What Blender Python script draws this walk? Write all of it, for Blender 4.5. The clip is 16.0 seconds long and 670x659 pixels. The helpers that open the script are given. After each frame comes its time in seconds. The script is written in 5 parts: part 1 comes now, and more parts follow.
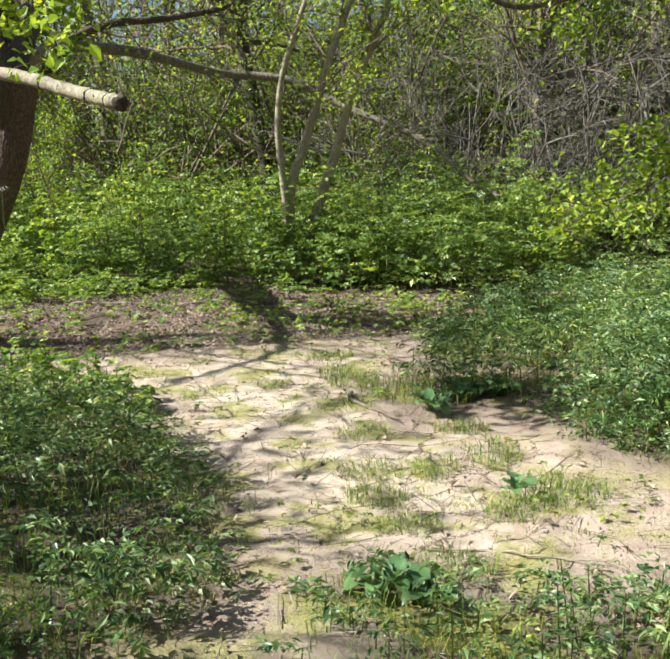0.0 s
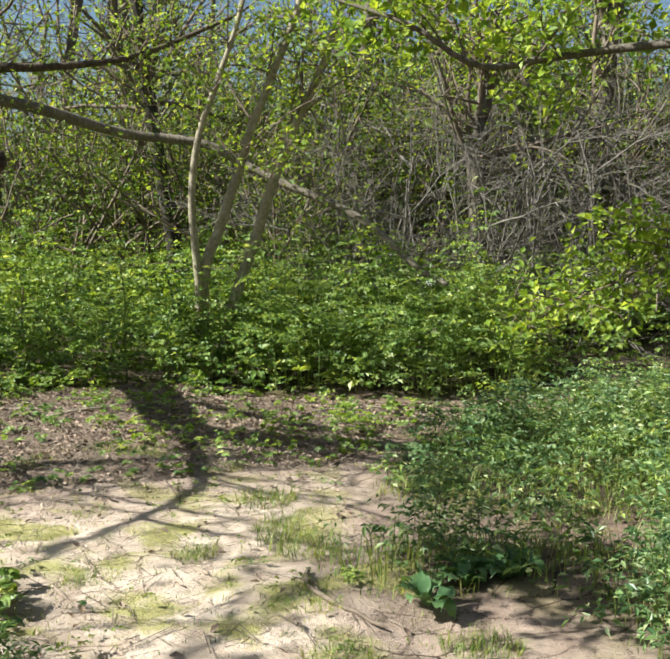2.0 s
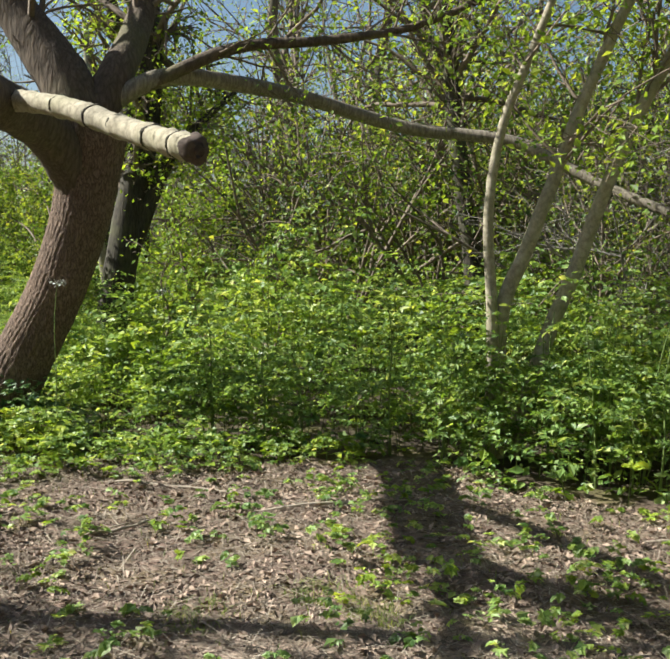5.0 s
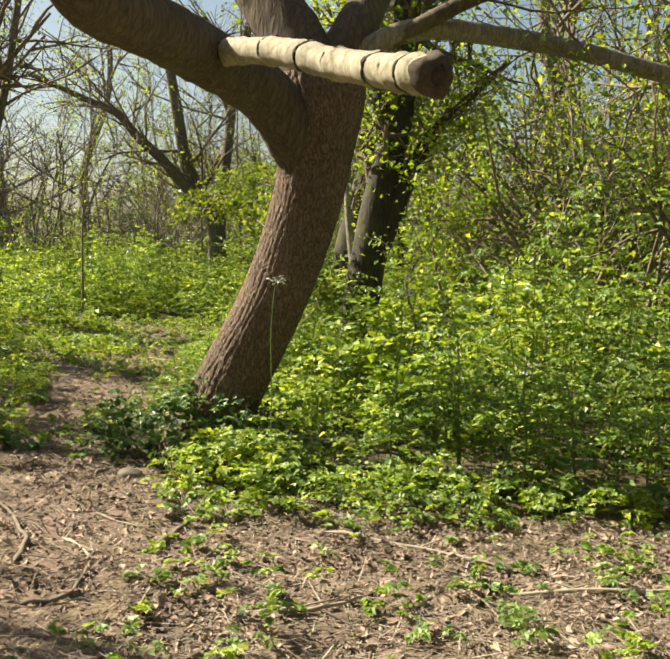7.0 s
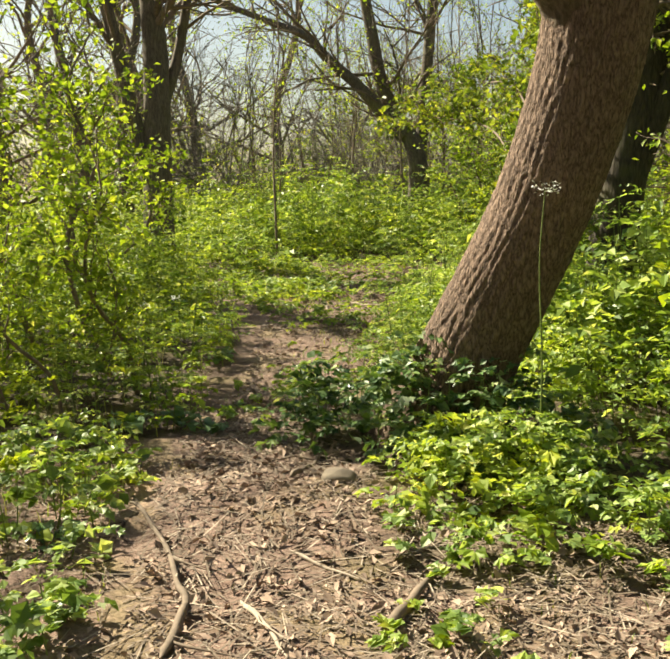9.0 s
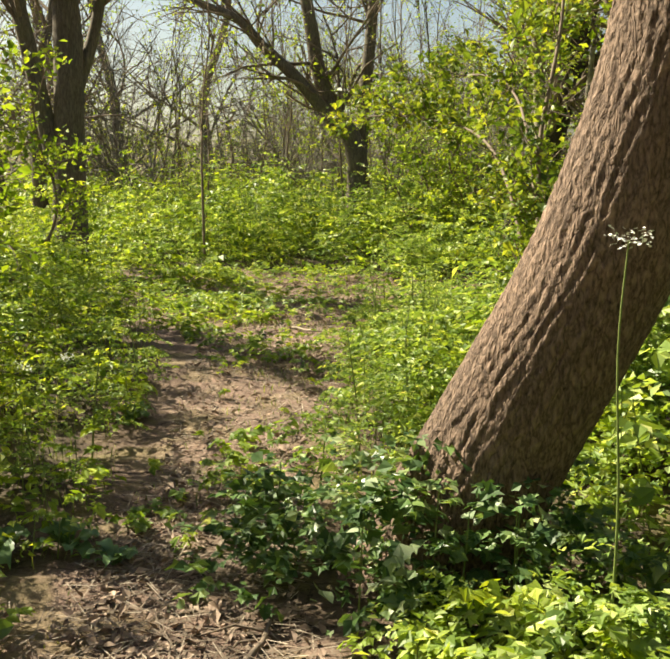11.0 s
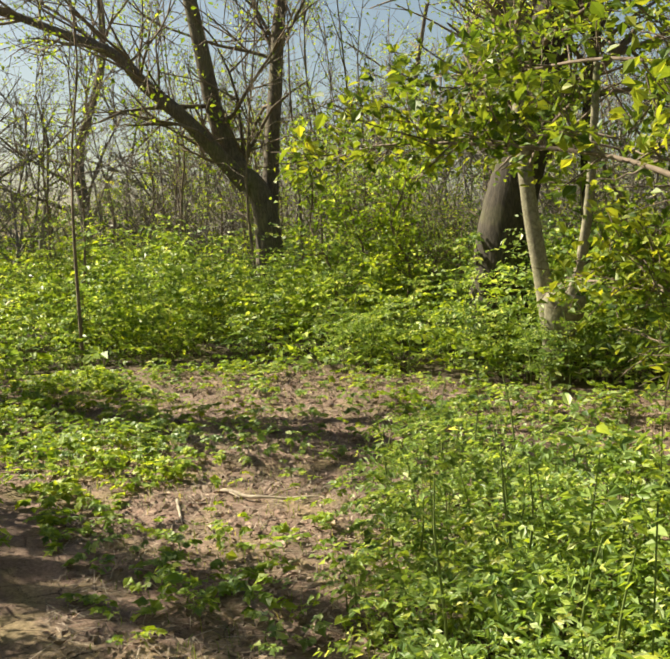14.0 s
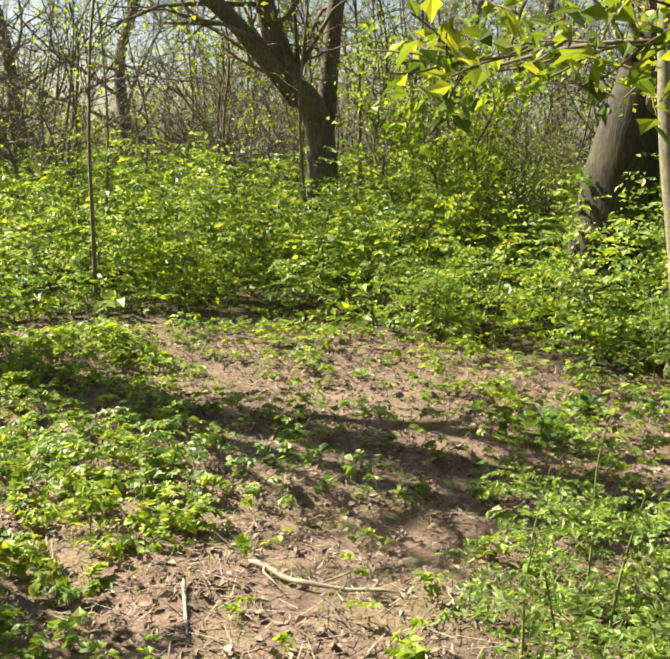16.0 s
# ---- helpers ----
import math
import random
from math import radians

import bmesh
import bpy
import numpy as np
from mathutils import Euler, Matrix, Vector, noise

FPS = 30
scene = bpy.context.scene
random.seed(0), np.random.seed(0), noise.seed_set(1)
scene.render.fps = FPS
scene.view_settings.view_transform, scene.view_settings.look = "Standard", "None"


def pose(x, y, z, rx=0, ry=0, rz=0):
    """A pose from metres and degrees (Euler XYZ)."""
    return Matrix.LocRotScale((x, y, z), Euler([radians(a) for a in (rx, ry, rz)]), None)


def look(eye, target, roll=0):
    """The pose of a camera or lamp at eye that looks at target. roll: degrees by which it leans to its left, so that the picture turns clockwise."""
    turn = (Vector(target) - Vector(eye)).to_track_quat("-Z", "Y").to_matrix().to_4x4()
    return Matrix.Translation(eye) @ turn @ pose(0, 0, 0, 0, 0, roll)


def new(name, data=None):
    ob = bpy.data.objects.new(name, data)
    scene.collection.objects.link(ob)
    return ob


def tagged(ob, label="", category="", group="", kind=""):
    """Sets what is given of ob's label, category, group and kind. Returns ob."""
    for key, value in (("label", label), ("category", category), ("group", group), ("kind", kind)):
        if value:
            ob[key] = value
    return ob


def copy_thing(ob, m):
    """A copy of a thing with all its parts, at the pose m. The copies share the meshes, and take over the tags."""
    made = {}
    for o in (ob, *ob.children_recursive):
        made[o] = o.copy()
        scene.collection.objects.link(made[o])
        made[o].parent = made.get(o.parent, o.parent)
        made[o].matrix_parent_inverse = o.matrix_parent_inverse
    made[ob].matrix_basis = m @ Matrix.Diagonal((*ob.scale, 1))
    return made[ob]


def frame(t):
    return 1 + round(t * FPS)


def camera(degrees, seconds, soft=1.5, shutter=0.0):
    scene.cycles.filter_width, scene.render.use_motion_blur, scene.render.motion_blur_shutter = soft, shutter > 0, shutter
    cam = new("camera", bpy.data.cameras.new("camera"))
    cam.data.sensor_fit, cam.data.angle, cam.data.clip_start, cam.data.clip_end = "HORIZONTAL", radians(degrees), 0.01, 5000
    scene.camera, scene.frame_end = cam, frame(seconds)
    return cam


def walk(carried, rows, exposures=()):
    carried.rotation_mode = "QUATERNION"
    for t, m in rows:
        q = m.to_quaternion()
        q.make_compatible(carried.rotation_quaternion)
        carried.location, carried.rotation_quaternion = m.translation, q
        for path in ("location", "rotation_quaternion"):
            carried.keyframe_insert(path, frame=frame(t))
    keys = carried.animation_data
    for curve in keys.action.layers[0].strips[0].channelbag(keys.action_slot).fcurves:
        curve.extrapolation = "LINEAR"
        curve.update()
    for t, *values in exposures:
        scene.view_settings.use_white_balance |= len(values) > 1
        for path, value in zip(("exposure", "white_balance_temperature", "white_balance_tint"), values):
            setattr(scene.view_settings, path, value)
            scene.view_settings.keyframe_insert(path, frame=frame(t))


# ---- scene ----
cam = camera(38.9, 16.0, soft=2.1)
PATH = [
    (0, (2.283, -0.643, 1.451), (1.81, 1.266, 1.091), -1.2),
    (0.5, (2.126, -0.216, 1.474), (1.604, 1.7, 1.241), -1.0),
    (1, (1.962, 0.163, 1.487), (1.523, 2.105, 1.296), -0.7),
    (1.5, (1.792, 0.576, 1.484), (1.462, 2.539, 1.291), -0.1),
    (2, (1.647, 0.951, 1.504), (1.384, 2.922, 1.291), 0.5),
    (2.5, (1.581, 1.355, 1.493), (1.325, 3.322, 1.236), 1.3),
    (3, (1.574, 1.78, 1.503), (1.238, 3.727, 1.188), 2.0),
    (3.5, (1.529, 2.191, 1.558), (1.073, 4.109, 1.218), 2.2),
    (4, (1.443, 2.641, 1.539), (0.847, 4.526, 1.235), 2.3),
    (4.5, (1.273, 3.023, 1.517), (0.53, 4.865, 1.281), 2.6),
    (4.7, (1.203, 3.196, 1.532), (0.399, 5.015, 1.323), 2.2),
    (6.8, (0.461, 4.58, 1.36), (-0.839, 6.092, 1.204), 1.9),
    (7, (0.361, 4.684, 1.354), (-0.982, 6.156, 1.191), 1.8),
    (7.5, (0.042, 4.949, 1.278), (-1.424, 6.3, 1.119), 1.2),
    (8, (-0.35, 5.208, 1.215), (-1.935, 6.416, 1.043), -0.1),
    (8.5, (-0.729, 5.445, 1.194), (-2.349, 6.595, 0.963), -0.5),
    (9, (-1.126, 5.709, 1.189), (-2.729, 6.868, 0.895), -0.9),
    (9.2, (-1.275, 5.791, 1.194), (-2.856, 6.976, 0.886), -1.3),
    (11.3, (-2.499, 6.582, 1.323), (-4.002, 7.865, 1.012), 0.5),
    (11.5, (-2.639, 6.684, 1.309), (-4.159, 7.947, 1.005), 0.4),
    (12, (-3.129, 6.978, 1.349), (-4.667, 8.238, 1.133), -0.3),
    (12.5, (-3.548, 7.327, 1.414), (-5.066, 8.622, 1.281), -1.3),
    (13, (-4.025, 7.569, 1.43), (-5.478, 8.938, 1.3), -1.9),
    (13.5, (-4.479, 7.917, 1.418), (-5.875, 9.341, 1.258), -1.9),
    (14, (-4.921, 8.211, 1.427), (-6.276, 9.669, 1.227), -1.6),
    (14.5, (-5.327, 8.51, 1.46), (-6.653, 9.986, 1.204), -0.8),
    (15, (-5.681, 8.879, 1.493), (-7.008, 10.344, 1.191), 0.1),
    (15.5, (-6.03, 9.165, 1.512), (-7.373, 10.603, 1.151), 0.7),
    (16, (-6.337, 9.423, 1.555), (-7.736, 10.803, 1.186), 1.0),
]
SKY, SUN = 0.05, 5.0
walk(cam, [(t, look(eye, target, roll)) for t, eye, target, roll in PATH], [(0, 1.26, 6000, 3.5), (2.5, 1.2, 6000, 3.5), (4.7, 1.22, 6000, 4), (7, 1.45, 7300, 4), (11.5, 1.54, 7700, 4), (12, 1.55, 7800, 4), (12.6, 1.28, 7900, 4), (13.5, 1.2, 7700, 5), (14.5, 1.56, 7200, 3), (16, 1.64, 7100, 4)])

# ---- light ----
SUN_TO = Vector((-1.12, -0.36, 1.0)).normalized()
world = bpy.data.worlds.new("sky")
scene.world = world
world.use_nodes = True
wn = world.node_tree.nodes
sky = wn.new("ShaderNodeTexSky")
sky.sky_type = "NISHITA"
sky.sun_disc = False
sky.sun_elevation = math.asin(SUN_TO.z)
sky.sun_rotation = math.atan2(SUN_TO.x, SUN_TO.y)
sky.dust_density = 2.0
wn["Background"].inputs["Strength"].default_value = SKY
world.node_tree.links.new(sky.outputs[0], wn["Background"].inputs["Color"])
sun_data = bpy.data.lights.new("sun", "SUN")
sun_data.energy, sun_data.angle, sun_data.color = SUN, radians(0.53), (1.0, 0.94, 0.84)
sun = new("sun", sun_data)
sun.matrix_world = look(SUN_TO * 40, (0, 0, 0))


# ---- materials ----
def material(name, rough=0.7):
    m = bpy.data.materials.new(name)
    m.use_nodes = True
    nt = m.node_tree
    b = nt.nodes["Principled BSDF"]
    b.inputs["Roughness"].default_value = rough
    b.inputs["Specular IOR Level"].default_value = 0.3
    return m, nt, b


def add(nt, kind, **values):
    n = nt.nodes.new(kind)
    for key, value in values.items():
        n.inputs[key.replace("_", " ")].default_value = value
    return n


def ramp(nt, source, stops):
    r = nt.nodes.new("ShaderNodeValToRGB")
    while len(r.color_ramp.elements) < len(stops):
        r.color_ramp.elements.new(0.5)
    for e, (p, c) in zip(r.color_ramp.elements, stops):
        e.position, e.color = p, (*c, 1)
    nt.links.new(source, r.inputs[0])
    return r.outputs[0]


def mixed(nt, fac, a, b, mode="MIX"):
    m = nt.nodes.new("ShaderNodeMix")
    m.data_type, m.blend_type = "RGBA", mode
    for socket, v in ((m.inputs[0], fac), (m.inputs[6], a), (m.inputs[7], b)):
        if isinstance(v, bpy.types.NodeSocket):
            nt.links.new(v, socket)
        elif isinstance(v, (int, float)):
            socket.default_value = v
        else:
            socket.default_value = (*v, 1)
    return m.outputs[2]


def bump(nt, b, height, strength, distance):
    n = add(nt, "ShaderNodeBump", Strength=strength, Distance=distance)
    nt.links.new(height, n.inputs["Height"])
    nt.links.new(n.outputs[0], b.inputs["Normal"])


def leaf_material(name, stops, glow=0.45, rough=0.45, patch=0.35):
    """Leaves: gloss on top, light coming through, each leaf its own tone."""
    m, nt, b = material(name, rough)
    geo = nt.nodes.new("ShaderNodeNewGeometry")
    tone = ramp(nt, geo.outputs["Random Per Island"], stops)
    tex = nt.nodes.new("ShaderNodeTexCoord")
    n = add(nt, "ShaderNodeTexNoise", Scale=0.9, Detail=3.0)
    nt.links.new(tex.outputs["Object"], n.inputs["Vector"])
    drift = ramp(nt, n.outputs[0], [(0.3, (0.62, 0.72, 0.6)), (0.5, (1, 1, 1)), (0.7, (1.3, 1.15, 0.8))])
    colour = mixed(nt, patch * 2, tone, drift, "MULTIPLY")
    n2 = add(nt, "ShaderNodeTexNoise", Scale=8.0, Detail=2.0)
    nt.links.new(tex.outputs["Object"], n2.inputs["Vector"])
    colour = mixed(nt, 0.8, colour, ramp(nt, n2.outputs[0], [(0.3, (0.5, 0.6, 0.6)), (0.5, (0.95, 1, 1)), (0.7, (1.5, 1.35, 1.1))]), "MULTIPLY")
    nt.links.new(colour, b.inputs["Base Color"])
    thin = nt.nodes.new("ShaderNodeBsdfTranslucent")
    warm = mixed(nt, 1.0, colour, (1.42, 1.32, 0.55), "MULTIPLY")
    nt.links.new(warm, thin.inputs[0])
    mix = add(nt, "ShaderNodeMixShader", Fac=glow)
    nt.links.new(b.outputs[0], mix.inputs[1])
    nt.links.new(thin.outputs[0], mix.inputs[2])
    nt.links.new(mix.outputs[0], nt.nodes["Material Output"].inputs[0])
    return m


def bark_material(name, dark, light, moss=0.0, scale=14.0, depth=0.02, stretch=0.22):
    m, nt, b = material(name, 0.9)
    tex = nt.nodes.new("ShaderNodeTexCoord")
    place = add(nt, "ShaderNodeMapping", Scale=(1, 1, stretch))
    nt.links.new(tex.outputs["Object"], place.inputs[0])
    wob = add(nt, "ShaderNodeTexNoise", Scale=scale * 0.5, Detail=4.0)
    nt.links.new(place.outputs[0], wob.inputs["Vector"])
    bent = mixed(nt, 0.12, place.outputs[0], wob.outputs["Color"])
    cells = add(nt, "ShaderNodeTexVoronoi", Scale=scale)
    cells.feature = "DISTANCE_TO_EDGE"
    nt.links.new(bent, cells.inputs["Vector"])
    grain = add(nt, "ShaderNodeTexNoise", Scale=scale * 3, Detail=6.0, Roughness=0.65)
    nt.links.new(place.outputs[0], grain.inputs["Vector"])
    big = add(nt, "ShaderNodeTexNoise", Scale=2.2, Detail=4.0)
    nt.links.new(tex.outputs["Object"], big.inputs["Vector"])
    ridge = ramp(nt, cells.outputs["Distance"], [(0.0, dark), (0.16, [0.5 * (a + c) for a, c in zip(dark, light)]), (0.45, light)])
    colour = mixed(nt, 0.55, ridge, ramp(nt, grain.outputs[0], [(0.3, dark), (0.7, light)]))
    colour = mixed(nt, 0.6, colour, ramp(nt, big.outputs[0], [(0.3, (0.7, 0.7, 0.7)), (0.65, (1.25, 1.2, 1.15))]), "MULTIPLY")
    if moss:
        colour = mixed(nt, ramp(nt, big.outputs[0], [(0.52, (0, 0, 0)), (0.68, (moss, moss, moss))]), colour, (0.12, 0.13, 0.05))
    nt.links.new(colour, b.inputs["Base Color"])
    height = mixed(nt, 0.3, cells.outputs["Distance"], grain.outputs["Color"])
    bump(nt, b, height, 0.9, depth)
    return m


def soil_material():
    m, nt, b = material("soil", 0.95)
    tex = nt.nodes.new("ShaderNodeTexCoord")
    kind = nt.nodes.new("ShaderNodeVertexColor")
    kind.layer_name = "soil"
    sep = nt.nodes.new("ShaderNodeSeparateColor")
    nt.links.new(kind.outputs[0], sep.inputs[0])

    def noise_at(scale, detail, rough=0.55):
        n = add(nt, "ShaderNodeTexNoise", Scale=scale, Detail=detail, Roughness=rough)
        nt.links.new(tex.outputs["Object"], n.inputs["Vector"])
        return n.outputs[0]

    wide, mid, fine = noise_at(0.8, 4.0), noise_at(6.0, 6.0), noise_at(60.0, 6.0, 0.7)
    clay = mixed(nt, 0.6, ramp(nt, wide, [(0.3, (0.48, 0.37, 0.28)), (0.7, (0.7, 0.57, 0.455))]), ramp(nt, mid, [(0.3, (0.36, 0.26, 0.19)), (0.6, (0.72, 0.59, 0.475))]))
    clay = mixed(nt, 0.5, clay, ramp(nt, fine, [(0.28, (0.5, 0.47, 0.44)), (0.45, (1.0, 1.0, 1.0)), (0.7, (1.08, 1.07, 1.05))]), "MULTIPLY")
    litter = mixed(nt, 0.55, ramp(nt, mid, [(0.3, (0.09, 0.055, 0.04)), (0.7, (0.35, 0.235, 0.18))]), ramp(nt, fine, [(0.3, (0.05, 0.032, 0.024)), (0.7, (0.44, 0.305, 0.24))]))
    # leaf mould, painted near-black so the gaps between plants read as shade
    shaded_mould = ramp(nt, mid, [(0.3, (0.02, 0.016, 0.01)), (0.7, (0.06, 0.05, 0.025))])
    moss = ramp(nt, fine, [(0.3, (0.16, 0.16, 0.035)), (0.7, (0.42, 0.4, 0.1))])
    colour = mixed(nt, sep.outputs[0], clay, litter)
    colour = mixed(nt, sep.outputs[1], colour, shaded_mould)
    patch = noise_at(2.6, 5.0)
    mossy = ramp(nt, patch, [(0.5, (0, 0, 0)), (0.6, (0.8, 0.8, 0.8))])
    scale_moss = nt.nodes.new("ShaderNodeMath")
    scale_moss.operation = "MULTIPLY"
    nt.links.new(mossy, scale_moss.inputs[0])
    nt.links.new(sep.outputs[2], scale_moss.inputs[1])
    colour = mixed(nt, scale_moss.outputs[0], colour, moss)
    # drying cracks
    crackle = add(nt, "ShaderNodeTexVoronoi", Scale=6.0)
    crackle.feature = "DISTANCE_TO_EDGE"
    nt.links.new(mixed(nt, 0.12, tex.outputs["Object"], fine), crackle.inputs["Vector"])
    crack = ramp(nt, crackle.outputs[0], [(0.0, (0.1, 0.08, 0.07)), (0.022, (0.55, 0.5, 0.48)), (0.035, (1, 1, 1))])
    rare = ramp(nt, wide, [(0.42, (1, 1, 1)), (0.54, (0, 0, 0))])
    colour = mixed(nt, 1.0, colour, mixed(nt, rare, crack, (1, 1, 1)), "MULTIPLY")
    nt.links.new(colour, b.inputs["Base Color"])
    bump(nt, b, mixed(nt, 0.4, mid, fine), 0.8, 0.04)
    return m


def plain_material(name, low, high, scale=25.0, rough=0.85, depth=0.004):
    m, nt, b = material(name, rough)
    tex = nt.nodes.new("ShaderNodeTexCoord")
    n = add(nt, "ShaderNodeTexNoise", Scale=scale, Detail=5.0)
    nt.links.new(tex.outputs["Object"], n.inputs["Vector"])
    geo = nt.nodes.new("ShaderNodeNewGeometry")
    c = mixed(nt, 0.5, ramp(nt, n.outputs[0], [(0.3, low), (0.7, high)]), ramp(nt, geo.outputs["Random Per Island"], [(0.0, low), (1.0, high)]))
    nt.links.new(c, b.inputs["Base Color"])
    bump(nt, b, n.outputs[0], 0.6, depth)
    return m


SOIL = soil_material()
BARK = bark_material("rough_bark", (0.02, 0.013, 0.009), (0.31, 0.22, 0.165), 0.0, 38.0, 0.02, 0.35)
BARK_LIMB = bark_material("limb_bark", (0.045, 0.033, 0.024), (0.17, 0.13, 0.095), 0.35, 22.0, 0.012)
BARK_PALE = bark_material("pale_bark", (0.2, 0.17, 0.12), (0.5, 0.45, 0.34), 0.5, 16.0, 0.006, 0.8)
BARK_STEM = bark_material("stem_bark", (0.12, 0.11, 0.07), (0.36, 0.34, 0.24), 0.5, 16.0, 0.006, 0.8)
BARK_GREY = bark_material("grey_bark", (0.06, 0.05, 0.04), (0.22, 0.19, 0.15), 0.4, 24.0, 0.008)
BARK_DARK = bark_material("dark_bark", (0.025, 0.022, 0.018), (0.1, 0.085, 0.065), 0.5, 24.0, 0.01)
BARK_BOUGH = bark_material("bough_bark", (0.09, 0.075, 0.06), (0.38, 0.33, 0.26), 0.25, 26.0, 0.006)
WOOD_END = plain_material("rotten_wood", (0.03, 0.022, 0.018), (0.12, 0.085, 0.065), 40.0)
TWIG = plain_material("twig_bark", (0.09, 0.07, 0.05), (0.26, 0.2, 0.15), 30.0)
TWIG_PALE = plain_material("dead_twig", (0.26, 0.21, 0.16), (0.5, 0.42, 0.33), 30.0)
LITTER = plain_material("dead_leaf", (0.06, 0.035, 0.025), (0.55, 0.41, 0.31), 20.0, 0.8)
STONE = plain_material("pale_stone", (0.15, 0.12, 0.09), (0.33, 0.28, 0.21), 12.0, 0.9, 0.01)
TWIG_GREY = plain_material("grey_twig", (0.06, 0.05, 0.042), (0.3, 0.27, 0.23), 30.0)
STEM = plain_material("green_stem", (0.1, 0.15, 0.035), (0.22, 0.27, 0.08), 12.0, 0.6)
FLOWER = plain_material("white_petal", (0.6, 0.62, 0.55), (0.85, 0.86, 0.8), 12.0, 0.6)
NETTLE = leaf_material("nettle_leaf", [(0.0, (0.1, 0.17, 0.05)), (0.45, (0.22, 0.32, 0.09)), (0.85, (0.36, 0.46, 0.16)), (1.0, (0.55, 0.6, 0.34))], 0.42, 0.42)
WEED = leaf_material("weed_leaf", [(0.0, (0.05, 0.1, 0.04)), (0.5, (0.13, 0.21, 0.08)), (0.85, (0.26, 0.34, 0.15)), (1.0, (0.45, 0.5, 0.32))], 0.32, 0.36)
FRESH = leaf_material("fresh_leaf", [(0.0, (0.13, 0.21, 0.03)), (0.5, (0.25, 0.35, 0.05)), (1.0, (0.42, 0.5, 0.11))], 0.45, 0.48)
HAW = leaf_material("thicket_leaf", [(0.0, (0.05, 0.09, 0.03)), (0.5, (0.12, 0.18, 0.045)), (0.85, (0.25, 0.31, 0.06)), (1.0, (0.45, 0.46, 0.11))], 0.42, 0.48)
IVY = leaf_material("ivy_leaf", [(0.0, (0.05, 0.1, 0.03)), (0.6, (0.11, 0.19, 0.06)), (1.0, (0.22, 0.31, 0.12))], 0.25, 0.38)
ELDER = leaf_material("elder_leaf", [(0.0, (0.07, 0.12, 0.03)), (0.5, (0.17, 0.24, 0.045)), (1.0, (0.36, 0.4, 0.08))], 0.42, 0.45)
DOCK = leaf_material("dock_leaf", [(0.0, (0.08, 0.15, 0.06)), (0.6, (0.14, 0.24, 0.1)), (1.0, (0.22, 0.32, 0.14))], 0.28, 0.34)
GRASS = leaf_material("grass_blade", [(0.0, (0.1, 0.16, 0.04)), (0.6, (0.21, 0.28, 0.06)), (1.0, (0.42, 0.4, 0.18))], 0.38, 0.4)


# ---- building blocks ----
def mesh_of(name, verts, faces, mats, index=None, smooth=False):
    """A mesh from arrays of corners and of three- or four-cornered faces."""
    me = bpy.data.meshes.new(name)
    verts, faces = np.asarray(verts, np.float32), np.asarray(faces, np.int32)
    me.vertices.add(len(verts))
    me.vertices.foreach_set("co", verts.ravel())
    me.loops.add(faces.size)
    me.loops.foreach_set("vertex_index", faces.ravel())
    me.polygons.add(len(faces))
    me.polygons.foreach_set("loop_start", np.arange(0, faces.size, faces.shape[1], dtype=np.int32))
    for m in mats:
        me.materials.append(m)
    if index is not None:
        me.polygons.foreach_set("material_index", np.asarray(index, np.int32))
    me.polygons.foreach_set("use_smooth", np.full(len(faces), smooth))
    me.update(calc_edges=True)
    return me


def child(name, me, parent, label=""):
    ob = new(name, me)
    ob.parent = parent
    return tagged(ob, label)


def thing(name, place, label, category, group="", kind=""):
    ob = new(name)
    ob.location = place
    return tagged(ob, label, category, group, kind)


def spline(pts, per=6):
    """Points on a smooth curve through the given ones."""
    p = np.asarray(pts, float)
    q = np.vstack([2 * p[0] - p[1], p, 2 * p[-1] - p[-2]])
    out = []
    for i in range(len(p) - 1):
        a, b, c, d = q[i : i + 4]
        for t in np.arange(per) / per:
            out.append(0.5 * (2 * b + (c - a) * t + (2 * a - 5 * b + 4 * c - d) * t**2 + (3 * b - a - 3 * c + d) * t**3))
    return np.vstack([out, p[-1:]])


def tube(pts, radii, sides=8, rough=0.0, rng=None, lobes=0.0):
    """Corners and four-cornered faces of a limb along a line, closed at its end."""
    pts, radii = np.asarray(pts, float), np.asarray(radii, float)
    n = len(pts)
    t = np.gradient(pts, axis=0)
    t /= np.linalg.norm(t, axis=1)[:, None] + 1e-9
    ref = np.array([0.31, 0.17, 0.93]) if abs(t[0] @ [0.31, 0.17, 0.93]) < 0.9 else np.array([1.0, 0.1, 0])
    u = np.cross(t, ref)
    u /= np.linalg.norm(u, axis=1)[:, None]
    w = np.cross(t, u)
    a = np.arange(sides) / sides * 2 * np.pi
    r = radii[:, None] * np.ones(sides)
    if lobes:
        r *= 1 + lobes * np.sin(3 * a + 0.8)[None] + 0.6 * lobes * np.sin(5 * a + 2.0 + np.linspace(0, 2, n)[:, None])
    if rough and rng is not None:
        r *= 1 + rough * rng.normal(0, 1, (n, sides))
    v = pts[:, None] + r[..., None] * (np.cos(a)[None, :, None] * u[:, None] + np.sin(a)[None, :, None] * w[:, None])
    i = (np.arange(n - 1)[:, None] * sides + np.arange(sides)[None]).ravel()
    j = (np.arange(n - 1)[:, None] * sides + np.roll(np.arange(sides), -1)[None]).ravel()
    return v.reshape(-1, 3), np.stack([i, j, j + sides, i + sides], 1)


